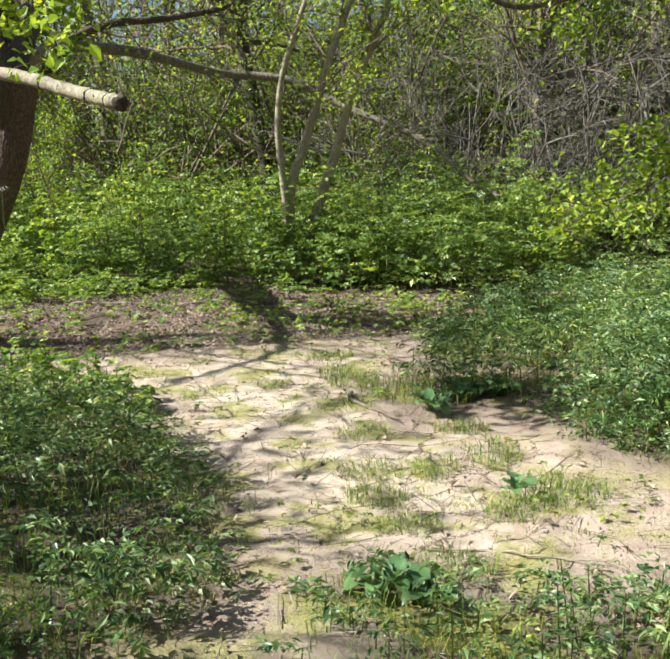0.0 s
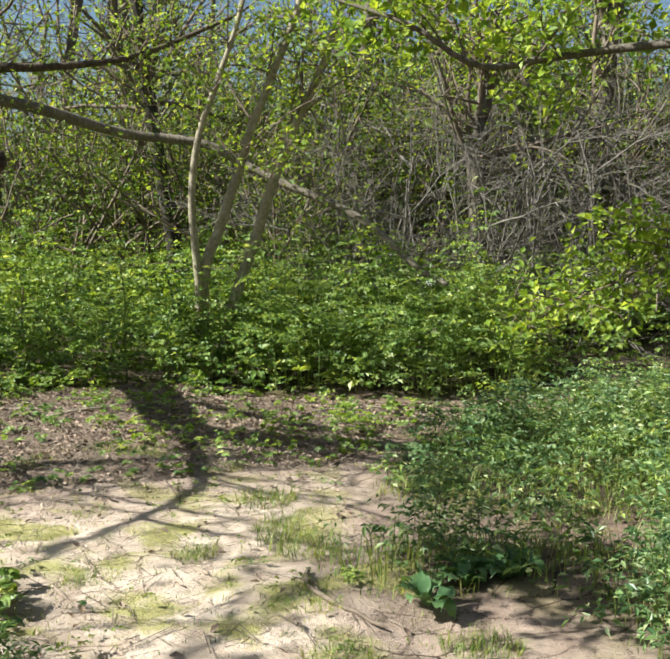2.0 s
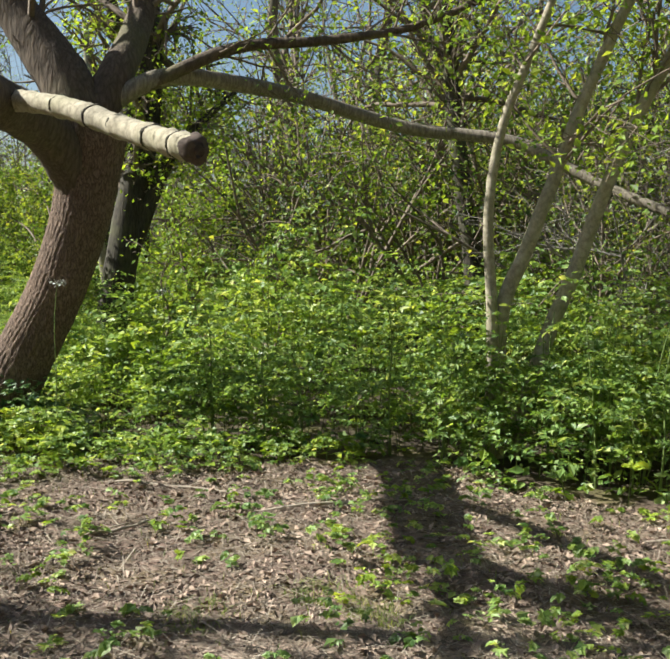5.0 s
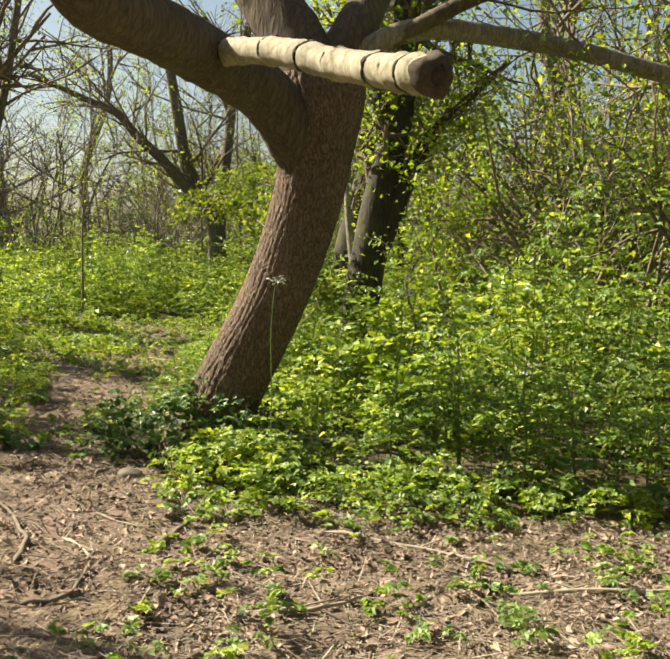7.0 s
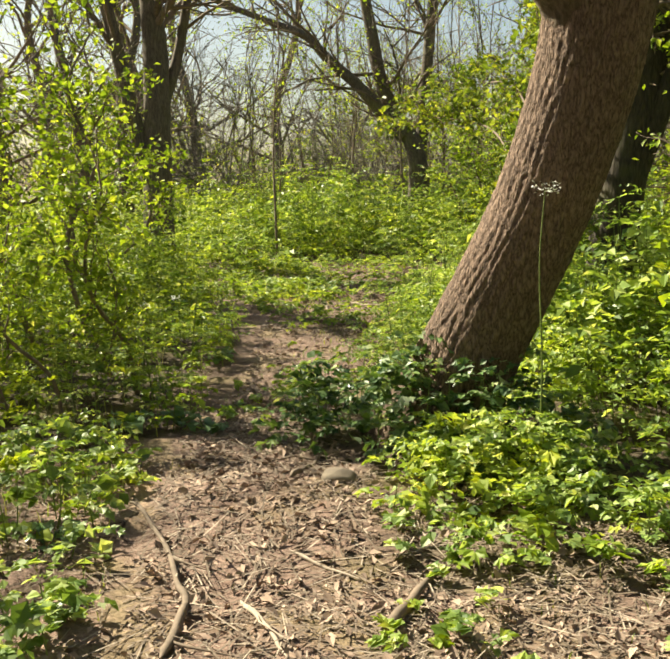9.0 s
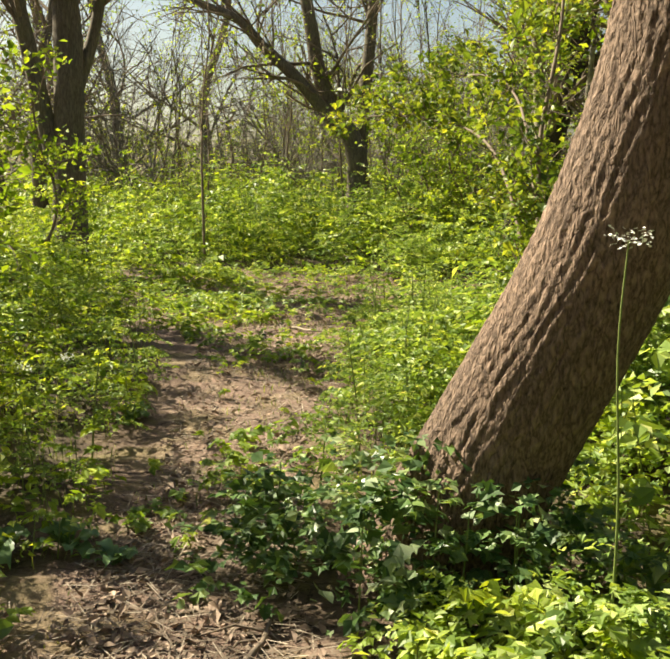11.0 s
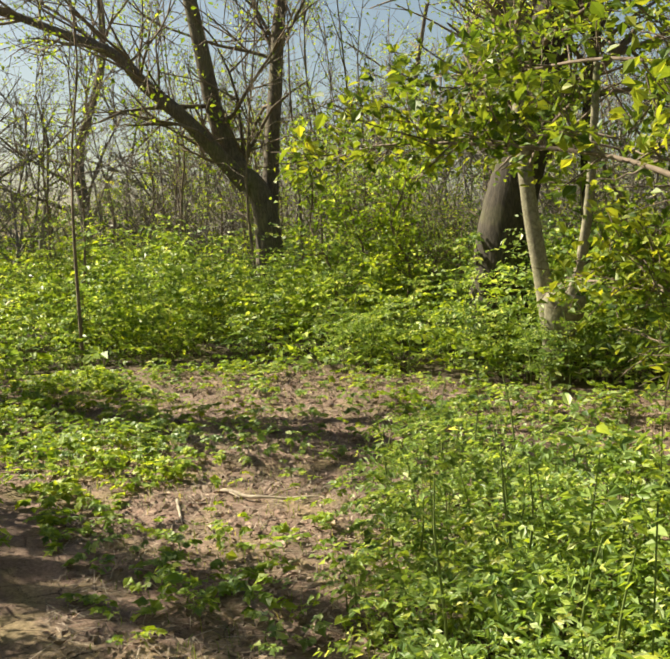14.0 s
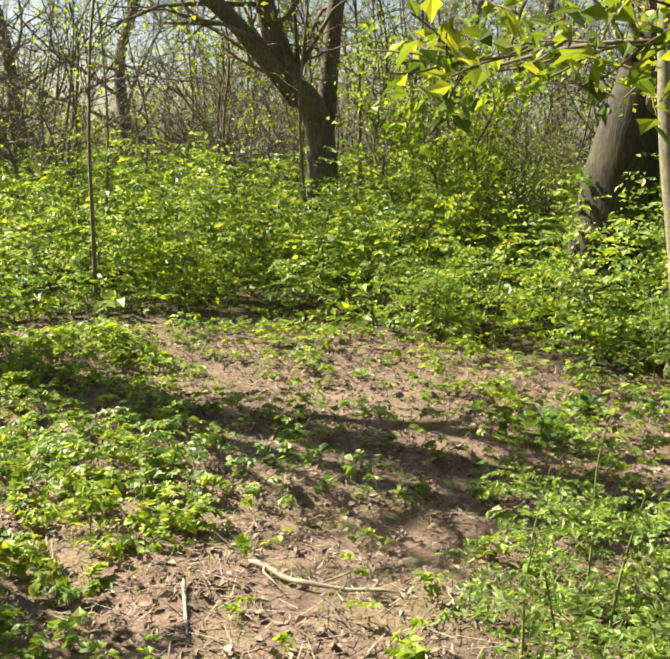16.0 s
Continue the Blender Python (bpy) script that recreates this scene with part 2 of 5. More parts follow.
class Pile:
    """Gathers pieces into one mesh."""

    def __init__(self):
        self.v, self.f, self.m, self.n = [], [], [], 0

    def put(self, v, f, m=0):
        self.v.append(np.asarray(v, np.float32))
        self.f.append(np.asarray(f, np.int32) + self.n)
        self.m.append(np.full(len(f), m))
        self.n += len(v)

    def mesh(self, name, mats, smooth=False):
        return mesh_of(name, np.vstack(self.v), np.vstack(self.f), mats, np.concatenate(self.m), smooth)


def leaf_sheet(pos, size, rng, up=1.0, aspect=0.55, fine=False, facing=None, way=None, lobed=1.0):
    """Folded leaves, one at each place; up: how far they face the sky."""
    n = len(pos)
    nrm = rng.normal(0, 1, (n, 3))
    if facing is None:
        nrm[:, 2] = np.abs(nrm[:, 2]) + up
    else:
        nrm = facing + 0.28 * nrm
    nrm /= np.linalg.norm(nrm, axis=1)[:, None]
    d = np.cross(nrm, rng.normal(0, 1, (n, 3))) if way is None else way - nrm * (way * nrm).sum(1)[:, None]
    d /= np.linalg.norm(d, axis=1)[:, None] + 1e-9
    s = np.cross(nrm, d)
    size = np.broadcast_to(size, (n,))[:, None]
    base, tip = pos - d * size * 0.5, pos + d * size * 0.5 - nrm * size * 0.1
    mid = pos - d * size * 0.08 + nrm * size * 0.1
    w = s * size * aspect * 0.5
    if fine:
        cut = rng.uniform(0, lobed, n)[:, None]
        far = pos + d * size * (0.24 - 0.18 * cut) + nrm * size * 0.05
        near = mid + d * size * (0.26 * cut - 0.06)
        w, inner = w * (1 + 0.25 * cut), w * (0.72 - 0.42 * cut)
        v = np.stack([base, near + w, far + inner, tip, far - inner, near - w], 1).reshape(-1, 3)
        k = np.arange(n)[:, None] * 6
        return v, np.hstack([k + [0, 1, 2], k + [0, 2, 3], k + [0, 3, 4], k + [0, 4, 5]]).reshape(-1, 3)
    v = np.stack([base, mid + w, tip, mid - w], 1).reshape(-1, 3)
    k = np.arange(n)[:, None] * 4
    return v, np.hstack([k + [0, 1, 2], k + [0, 2, 3]]).reshape(-1, 3)


def blades(pos, height, rng, width=0.0021, bend=1.0):
    """Bent grass blades."""
    n = len(pos)
    a = rng.uniform(0, 2 * np.pi, n)
    out = np.stack([np.cos(a), np.sin(a), np.zeros(n)], 1)
    side = np.stack([-np.sin(a), np.cos(a), np.zeros(n)], 1) * width
    h = np.broadcast_to(height, (n,))[:, None]
    b = rng.uniform(0.2, 1.0, n)[:, None] * bend
    z = np.array([0, 0, 1.0])
    mid = pos + z * h * 0.6 + out * h * b * 0.3
    tip = pos + z * h * (1 - 0.35 * b) + out * h * b * 0.95
    v = np.stack([pos - side, pos + side, mid - side * 0.8, mid + side * 0.8, tip], 1).reshape(-1, 3)
    k = np.arange(n)[:, None] * 5
    return v, np.hstack([k + [0, 1, 3], k + [0, 3, 2], k + [2, 3, 4]]).reshape(-1, 3)


def stalks(foot, head, width=0.004):
    """Thin three-sided stalks."""
    n = len(foot)
    a = np.arange(3) * 2 * np.pi / 3
    ring = np.stack([np.cos(a), np.sin(a), 0 * a], 1) * width
    v = np.concatenate([foot[:, None] + ring, head[:, None] + ring * 0.6], 1).reshape(-1, 3)
    k = np.arange(n)[:, None] * 6
    return v, np.hstack([k + q for q in ([0, 1, 4], [0, 4, 3], [1, 2, 5], [1, 5, 4], [2, 0, 3], [2, 3, 5])]).reshape(-1, 3)


def inside(poly, xy):
    """Signed distance of places to the edge of a field, positive within it."""
    p = np.asarray(poly, float)
    q = np.roll(p, -1, 0)
    best, odd = np.full(len(xy), 1e9), np.zeros(len(xy), bool)
    for a, b in zip(p, q):
        e, w = b - a, xy - a
        t = np.clip((w @ e) / (e @ e), 0, 1)
        best = np.minimum(best, np.linalg.norm(w - t[:, None] * e, axis=1))
        cross = (a[1] > xy[:, 1]) != (b[1] > xy[:, 1])
        with np.errstate(divide="ignore", invalid="ignore"):
            odd ^= cross & (xy[:, 0] < (b[0] - a[0]) * (xy[:, 1] - a[1]) / (b[1] - a[1]) + a[0])
    return np.where(odd, best, -best)


def lumps(xy, scale, seed):
    """Smooth unevenness from -1 to 1."""
    r = np.random.default_rng(seed)
    k, ph = r.normal(0, 1, (10, 2)) / scale, r.uniform(0, 6.28, 10)
    return np.sin(xy @ k.T * 2 + ph).mean(1) * 2.2


def ground_z(xy):
    return 0.035 * lumps(xy, 1.1, 3) + 0.012 * lumps(xy, 0.28, 4)


def scatter(poly, per_m2, rng):
    p = np.asarray(poly, float)
    lo, hi = p.min(0), p.max(0)
    xy = rng.uniform(lo, hi, (int(per_m2 * np.prod(hi - lo)), 2))
    d = inside(p, xy)
    return xy[d > 0], d[d > 0]


# ---- fields of growth ----
THICKET_FRONT = [(-3.55, 8.75), (-2.9, 8.75), (-2.4, 9.0), (-1.9, 9.4), (-1.5, 9.65), (-0.95, 9.3), (-0.4, 9.2), (0.6, 9.2), (1.5, 9.3), (2.3, 9.7), (3.0, 11.0), (4.0, 11.8)]
NETTLES_WEST = [(-3.55, 8.75), (-2.9, 8.75), (-2.4, 9.0), (-1.9, 9.4), (-1.5, 9.65), (-1.3, 10.3), (-1.5, 11.6), (-3.5, 11.2), (-4.2, 10.2), (-3.9, 8.95)]
NETTLES_EAST = [(-1.7, 9.5), (-1.5, 9.65), (-0.95, 9.3), (-0.4, 9.2), (0.6, 9.2), (1.5, 9.3), (2.3, 9.7), (3.0, 11.0), (2.2, 12.0), (0.5, 11.4), (-1.6, 11.6), (-1.6, 10.2)]
BUSH_WEST = [(-4.4, 8.9), (-5.9, 9.7), (-6.8, 10.8), (-7.3, 11.8), (-6.9, 12.8), (-6.0, 12.9), (-5.2, 12.2), (-3.9, 11.0), (-3.7, 9.2)]
BUSH = THICKET_FRONT + [(9.0, 13.0), (9.0, 20.0), (-5.0, 20.0), (-5.6, 15.5), (-6.4, 13.6), (-6.6, 12.4), (-6.4, 10.9), (-5.6, 9.6), (-4.4, 8.9)]
CREEPER = [(-4.2, 8.15), (-3.7, 7.75), (-3.3, 7.5), (-2.9, 7.75), (-2.5, 8.2), (-2.0, 8.75), (-1.6, 9.3), (-1.5, 9.75), (-2.4, 9.3), (-3.6, 9.0)]
IVY_FOOT = [(-5.25, 8.5), (-5.1, 8.1), (-4.6, 7.95), (-4.1, 8.05), (-3.6, 8.35), (-3.45, 8.9), (-4.2, 9.1), (-5.0, 9.0)]
LEFT_CLUMP = [(0.75, 0.5), (1.12, 1.7), (1.2, 2.3), (1.0, 3.1), (0.3, 3.8), (-0.4, 4.2), (-1.0, 4.2), (-3.4, 4.0), (-4.5, 0.5)]
LEFT_FAR = [(0.15, 4.1), (-0.4, 4.7), (-1.2, 5.0), (-2.6, 5.0), (-3.6, 4.4), (-1.0, 4.0)]
RIGHT_CLUMP = [(1.0, 5.1), (1.3, 4.6), (1.75, 4.75), (2.1, 4.85), (2.35, 4.1), (2.9, 3.7), (5.5, 3.0), (6.0, 5.2), (2.6, 5.4), (1.5, 5.5)]
RIGHT_FAR = [(1.15, 6.3), (1.5, 5.8), (2.4, 5.75), (6.0, 5.6), (6.5, 9.0), (3.4, 9.6), (2.5, 9.0), (1.6, 8.3), (1.2, 7.4)]
NEAR_RIGHT = [(1.5, 1.6), (1.45, 2.25), (1.65, 2.55), (1.9, 2.4), (2.4, 2.5), (2.9, 3.0), (4.0, 2.0), (4.0, 0.5), (2.5, 0.3)]
PATH_LEFT = [(-5.7, 6.4), (-5.2, 7.3), (-5.35, 7.9), (-6.3, 8.5), (-7.2, 9.2), (-8.7, 10.1), (-10.0, 10.8), (-13.0, 12.3), (-17.0, 12.8), (-17.0, 9.5), (-10.0, 6.5), (-7.0, 5.2)]
LEFT_LOW = [(-2.0, 5.6), (-3.3, 6.55), (-4.2, 6.95), (-5.0, 7.5), (-5.7, 7.3), (-5.6, 6.2), (-4.5, 5.2), (-2.8, 4.8)]
BANK_FRONT = [(-13.9, 12.7), (-13.2, 14.7), (-12.3, 15.2), (-11.2, 15.4), (-9.9, 15.2), (-9.0, 15.6), (-8.2, 16.0), (-6.8, 16.6), (-9.0, 18.4), (-12.0, 19.0), (-17.5, 18.5), (-18.5, 13.5)]
BANK = [(-13.9, 12.7), (-13.2, 14.7), (-12.3, 15.2), (-11.2, 15.4), (-9.9, 15.2), (-9.0, 15.6), (-8.2, 16.0), (-5.0, 20.0), (-8.0, 34.0), (-34.0, 34.0), (-34.0, 12.5), (-22.0, 13.0)]
PATH_RIGHT = [(-4.7, 8.9), (-5.35, 8.95), (-5.95, 9.5), (-6.9, 10.35), (-7.45, 10.95), (-8.0, 11.65), (-8.35, 12.4), (-7.9, 12.8), (-7.0, 12.7), (-6.0, 10.9)]
CLEAR_LEFT = [(-8.6, 10.3), (-9.3, 11.6), (-10.4, 12.2), (-11.5, 13.3), (-13.2, 13.6), (-13.4, 12.4), (-10.0, 10.9)]
CLEARING = [(-4.6, 7.2), (-6.1, 8.6), (-8.7, 10.4), (-13.5, 12.6), (-13.0, 14.8), (-11.2, 15.4), (-9.2, 15.4), (-8.0, 16.0), (-6.4, 15.6), (-6.8, 13.6), (-7.5, 12.4), (-7.4, 11.4), (-6.4, 10.1), (-5.4, 8.8)]
FOOT_STRIP = [(-2.6, 5.2), (-2.4, 6.6), (-4.1, 8.25), (-2.4, 8.6), (-1.7, 9.2), (-1.2, 9.6), (0.6, 9.1), (1.5, 9.1), (1.3, 8.2), (1.0, 7.0), (-0.2, 6.2), (-1.4, 5.5)]
PATHWAY = [(-1.3, 5.0), (-2.6, 6.2), (-4.4, 7.2), (-6.0, 8.6), (-5.5, 9.0), (-4.6, 8.2), (-4.0, 8.0), (-3.4, 7.5), (-1.8, 6.8)]
SANDY = [(1.0, 0.5), (1.2, 2.3), (-1.0, 4.6), (-3.0, 4.8), (-1.6, 5.4), (-0.2, 6.1), (0.9, 6.9), (1.1, 6.0), (1.6, 4.4), (2.7, 3.6), (2.7, 2.5), (1.9, 0.5)]

# ---- ground ----
def build_ground():
    fine_x, fine_y = np.arange(-17, 6.01, 0.11), np.arange(-1.5, 19.01, 0.11)
    far = np.array([1.2, 3, 7, 15, 40, 120, 400, 1500])
    xs = np.concatenate([-17 - far[::-1], fine_x, 6 + far])
    ys = np.concatenate([-1.5 - far[::-1], fine_y, 19 + far])
    gx, gy = np.meshgrid(xs, ys)
    xy = np.stack([gx.ravel(), gy.ravel()], 1)
    z = ground_z(xy) + 0.006 * np.random.default_rng(5).normal(0, 1, len(xy))
    w, h = len(xs), len(ys)
    i = (np.arange(h - 1)[:, None] * w + np.arange(w - 1)[None]).ravel()
    me = mesh_of("ground", np.column_stack([xy, z]), np.stack([i, i + 1, i + w + 1, i + w], 1), [SOIL], smooth=True)
    near_sand = 0.5 + 0.5 * np.clip(inside(SANDY, xy) / 0.9 + 0.35 * lumps(xy, 0.5, 8), -1, 1)
    # weight of that shade-darkened mould, fading out at each field's edge
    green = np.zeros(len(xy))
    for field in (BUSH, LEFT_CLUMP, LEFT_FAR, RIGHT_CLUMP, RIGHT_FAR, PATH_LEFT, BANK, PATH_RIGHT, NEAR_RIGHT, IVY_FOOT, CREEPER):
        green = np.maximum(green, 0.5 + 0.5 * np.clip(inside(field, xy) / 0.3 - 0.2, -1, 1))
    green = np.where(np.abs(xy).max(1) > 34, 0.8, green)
    moss = 0.5 + 0.5 * np.clip(inside(SANDY, xy) / 0.5, -1, 1)
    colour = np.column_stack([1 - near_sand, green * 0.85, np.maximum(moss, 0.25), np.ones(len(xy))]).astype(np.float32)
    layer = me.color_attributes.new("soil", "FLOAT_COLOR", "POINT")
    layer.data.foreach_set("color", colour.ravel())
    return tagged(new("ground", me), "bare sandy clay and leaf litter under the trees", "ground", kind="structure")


build_ground()


# ---- undergrowth ----
def undergrowth(name, poly, per_m2, height, mats, label, seed, leaves=16, leaf=0.05, edge=0.6, floor=0.25, spread=0.16, grass=0, clumpy=0.35, stems=0.5, up=0.9, tall=0.0, fresh=0.45, fine=True, rise=0.6, aspect=0.62, row=7):
    """A field of soft plants: leaves round short stalks, lower towards the field's edge."""
    rng = np.random.default_rng(seed)
    xy, d = scatter(poly, per_m2, rng)
    bumpy = 0.6 * lumps(xy, 0.8, seed + 1) + 0.55 * lumps(xy, 0.28, seed + 3)
    keep = rng.uniform(-1, 1, len(xy)) < 0.7 + bumpy - clumpy + 0.8 * np.clip(d / edge - 0.5, -1, 1) * (1 - clumpy)
    xy, d, bumpy = xy[keep], d[keep], bumpy[keep]
    h = height * (floor + (1 - floor) * np.clip(d / edge, 0, 1)) * np.clip(1 + clumpy * bumpy + rng.normal(0, 0.16, len(xy)), 0.25, 1.7)
    h *= np.where(rng.uniform(0, 1, len(xy)) < tall, 1.45, 1.0)
    pile = Pile()
    foot = np.column_stack([xy, ground_z(xy) - 0.01])
    lean = rng.normal(0, 0.1, (len(xy), 2)) * h[:, None]
    # fronds round each stalk, leaflets in two rows along a frond
    k = np.maximum(2, leaves / row * rng.uniform(0.6, 1.4, len(xy)) * np.clip(h / height, 0.35, 1.2)).astype(int)
    frond = np.repeat(np.arange(len(xy)), k)
    m = len(frond)
    u = rng.uniform(0.0, 1, m) ** rise
    a = rng.uniform(0, 6.283, m)
    out = np.column_stack([np.cos(a), np.sin(a), np.zeros(m)])
    across = np.column_stack([-np.sin(a), np.cos(a), np.zeros(m)])
    long = spread * rng.uniform(0.5, 1.25, m) * (0.5 + 0.6 * np.minimum(h[frond], 1.0)) * (1.25 - 0.6 * u)
    start = foot[frond] + np.column_stack([lean[frond] * u[:, None], 0.02 + h[frond] * u])
    droop = rng.uniform(0.15, 0.75, m)
    along = np.tile(np.linspace(0.2, 1.0, row), (m, 1)) + rng.normal(0, 0.05, (m, row))
    side = np.where(np.arange(row) % 2, 1.0, -1.0)[None] * (np.arange(row) < row - 1)[None]
    wide = 0.3 * long[:, None] * (1.15 - 0.8 * along) * side * rng.uniform(0.7, 1.2, (m, row))
    pos = start[:, None] + out[:, None] * (long[:, None] * along)[..., None] + across[:, None] * wide[..., None]
    pos[..., 2] += long[:, None] * (0.45 * along - droop[:, None] * along**2)
    slope = 0.45 - 2 * droop[:, None] * along
    facing = np.array([0, 0, 1.0]) * (0.5 + 0.5 * up) - out[:, None] * slope[..., None] + rng.normal(0, 0.22, (m, 1, 3))
    way = out[:, None] + across[:, None] * (1.1 * side)[..., None] + np.zeros_like(pos)
    who = np.repeat(frond, row)
    pos, facing, way = pos.reshape(-1, 3), facing.reshape(-1, 3), way.reshape(-1, 3)
    pos[:, 2] = np.maximum(pos[:, 2], foot[who, 2] + 0.012)
    kind = rng.uniform(0, 1, len(xy))
    size = leaf * np.minimum(rng.lognormal(0, 0.3, len(who)), 1.6) * (0.75 + 0.5 * kind[who]) * np.repeat(np.where(u > 0.85, 0.8, 1.0), row)
    v, f = leaf_sheet(pos, size, rng, aspect=aspect, fine=fine, facing=facing, way=way)
    young = 0.55 * lumps(xy, 0.6, seed + 5) + rng.normal(0, 0.5, len(xy)) > fresh
    f = f.reshape(len(who), -1, 3)
    pile.put(v, f[~young[who]].reshape(-1, 3), 0)
    pile.put(np.zeros((0, 3)), f[young[who]].reshape(-1, 3) - pile.n, 3)
    pick = rng.uniform(0, 1, len(xy)) < stems
    if pick.any():
        head = foot[pick] + np.column_stack([lean[pick], h[pick] * 0.95])
        pile.put(*stalks(foot[pick], head, 0.0035), 1)
    if grass:
        gxy, gd = scatter(poly, grass, rng)
        gb = lumps(gxy, 0.4, seed + 2)
        keep = rng.uniform(-1, 1, len(gxy)) < 0.3 + gb
        gxy, gd = gxy[keep], gd[keep]
        gh = np.clip(height * rng.uniform(0.3, 0.8, len(gxy)) * (0.35 + 0.65 * np.clip(gd / edge, 0, 1)), 0.03, 0.5)
        pile.put(*blades(np.column_stack([gxy, ground_z(gxy) - 0.01]), gh, rng), 2)
    return tagged(new(name, pile.mesh(name, mats)), label, "undergrowth", kind="stuff")


U = [NETTLE, STEM, GRASS, FRESH]
Y = [FRESH, STEM, GRASS, NETTLE]
W = [WEED, STEM, GRASS, NETTLE]
undergrowth("nettle_thicket", NETTLES_WEST, 85, 1.2, U, "shoulder-high nettles and cow parsley in dappled sun", 11, leaves=77, leaf=0.05, edge=1.0, floor=0.28, spread=0.24, stems=0.7, tall=0.12, clumpy=1.0, rise=0.72, up=0.5, fresh=0.6, aspect=0.55)
undergrowth("nettle_thicket", NETTLES_EAST, 85, 1.02, U, "waist-high nettles and cow parsley in dappled sun", 36, leaves=70, leaf=0.048, edge=1.0, floor=0.3, spread=0.24, stems=0.7, tall=0.12, clumpy=0.95, rise=0.72, up=0.5, fresh=0.6, aspect=0.55)
undergrowth("nettle_thicket", BUSH_WEST, 80, 0.5, U, "knee-high nettles in sun beyond the leaning tree", 32, leaves=70, leaf=0.046, edge=0.5, floor=0.4, spread=0.3, stems=0.6, tall=0.12, clumpy=0.85, rise=0.75, up=0.6, fresh=0.55, aspect=0.5)
undergrowth("nettle_thicket", BUSH, 30, 1.05, U, "tall nettles deep in the thicket", 29, leaves=34, leaf=0.07, edge=1.6, floor=0.1, spread=0.28, stems=0.3, clumpy=0.3, fine=False)
undergrowth("ivy_patch", IVY_FOOT, 190, 0.36, [IVY, STEM, GRASS, WEED], "dark glossy ivy and weeds round the foot of the leaning tree", 21, leaves=28, leaf=0.04, edge=0.25, floor=0.4, spread=0.2, fresh=0.0, stems=0.15, aspect=0.85, rise=0.8)
undergrowth("creeping_weeds", CREEPER, 230, 0.19, U, "low bright green creeping weeds in sun", 22, leaves=30, leaf=0.038, edge=0.3, floor=0.4, spread=0.2, stems=0.1, up=0.9, fresh=0.3, aspect=0.85, clumpy=0.85, rise=0.8)
undergrowth("weed_clump", LEFT_CLUMP, 190, 0.32, W, "low clump of weeds and grass beside bare clay", 12, leaves=49, leaf=0.038, edge=0.35, grass=600, clumpy=0.95, rise=0.8, fresh=0.85, aspect=0.36, stems=0.15, up=0.6, spread=0.24)
undergrowth("weed_clump", LEFT_FAR, 150, 0.22, U, "low weeds at the edge of bare clay", 24, leaves=22, leaf=0.042, edge=0.3, grass=300, clumpy=0.8, rise=0.9, aspect=0.7)
undergrowth("weed_clump", RIGHT_CLUMP, 210, 0.4, W, "low clump of weeds and long grass beside bare clay", 13, leaves=49, leaf=0.038, edge=0.3, grass=900, clumpy=0.75, rise=0.8, fresh=0.9, aspect=0.36, stems=0.15, up=0.6, spread=0.24)
undergrowth("weed_clump", RIGHT_FAR, 160, 0.36, W, "bright weeds and long grass at the edge of the clearing", 23, leaves=40, leaf=0.04, edge=0.4, grass=800, clumpy=0.75, fresh=0.25, rise=0.8, aspect=0.45, stems=0.15, up=0.7, spread=0.24)
undergrowth("weed_clump", NEAR_RIGHT, 200, 0.22, W, "thin weeds and grass on dry clay", 14, leaves=28, leaf=0.034, edge=0.35, grass=700, clumpy=0.75, rise=0.8, fresh=0.9, aspect=0.4)
undergrowth("leafy_undergrowth", PATH_LEFT, 70, 0.58, Y, "bright young weeds and brambles beside the path", 15, leaves=90, row=9, leaf=0.038, edge=0.9, floor=0.3, grass=60, clumpy=0.85, fresh=0.15, rise=0.8, spread=0.24)
undergrowth("low_weeds", LEFT_LOW, 165, 0.2, U, "low weeds and brambles on leaf litter", 25, leaves=24, leaf=0.04, edge=0.4, clumpy=0.9, fresh=0.4, grass=160, spread=0.18, aspect=0.85)
undergrowth("nettle_bank", BANK_FRONT, 55, 0.95, U, "sunlit nettle bank in front of thin trees", 16, leaves=63, leaf=0.062, edge=0.9, floor=0.3, spread=0.28, tall=0.1, clumpy=0.85, fresh=0.35, fine=False, stems=0.5, rise=0.8, up=0.6, aspect=0.55)
undergrowth("nettle_bank", BANK, 10, 1.1, Y, "far sunlit nettles among thin trees", 30, leaves=42, leaf=0.1, edge=3.0, floor=0.2, spread=0.5, tall=0.06, clumpy=0.6, stems=0.0, fresh=0.0, fine=False)
undergrowth("leafy_undergrowth", PATH_RIGHT, 62, 0.44, U, "lush nettles and cow parsley beside the path", 17, leaves=121, row=11, leaf=0.034, edge=0.35, grass=220, clumpy=1.05, fresh=0.8, tall=0.12, rise=0.75, aspect=0.5, spread=0.34)
undergrowth("low_weeds", CLEAR_LEFT, 170, 0.17, U, "mat of low weeds on trodden earth", 26, leaves=22, leaf=0.045, edge=0.5, clumpy=0.85, spread=0.17, grass=120, up=1.2, fresh=0.0, aspect=0.75)
undergrowth("low_weeds", CLEARING, 110, 0.11, Y, "patches of low weeds on trodden earth", 18, leaves=18, leaf=0.04, edge=0.5, clumpy=1.05, spread=0.16, grass=260, up=1.3, stems=0.05, fresh=0.0, aspect=0.75)
undergrowth("low_weeds", FOOT_STRIP, 150, 0.09, U, "scattered small weeds on leaf litter", 19, leaves=16, leaf=0.034, edge=0.4, clumpy=1.05, spread=0.12, grass=60, up=1.4, stems=0.0, fresh=0.5, aspect=0.75)
undergrowth("low_weeds", SANDY, 70, 0.05, [GRASS, STEM, GRASS, WEED], "thin tufts of grass on dry clay", 20, leaves=14, leaf=0.016, edge=0.3, clumpy=1.05, grass=520, stems=0.0, spread=0.1)


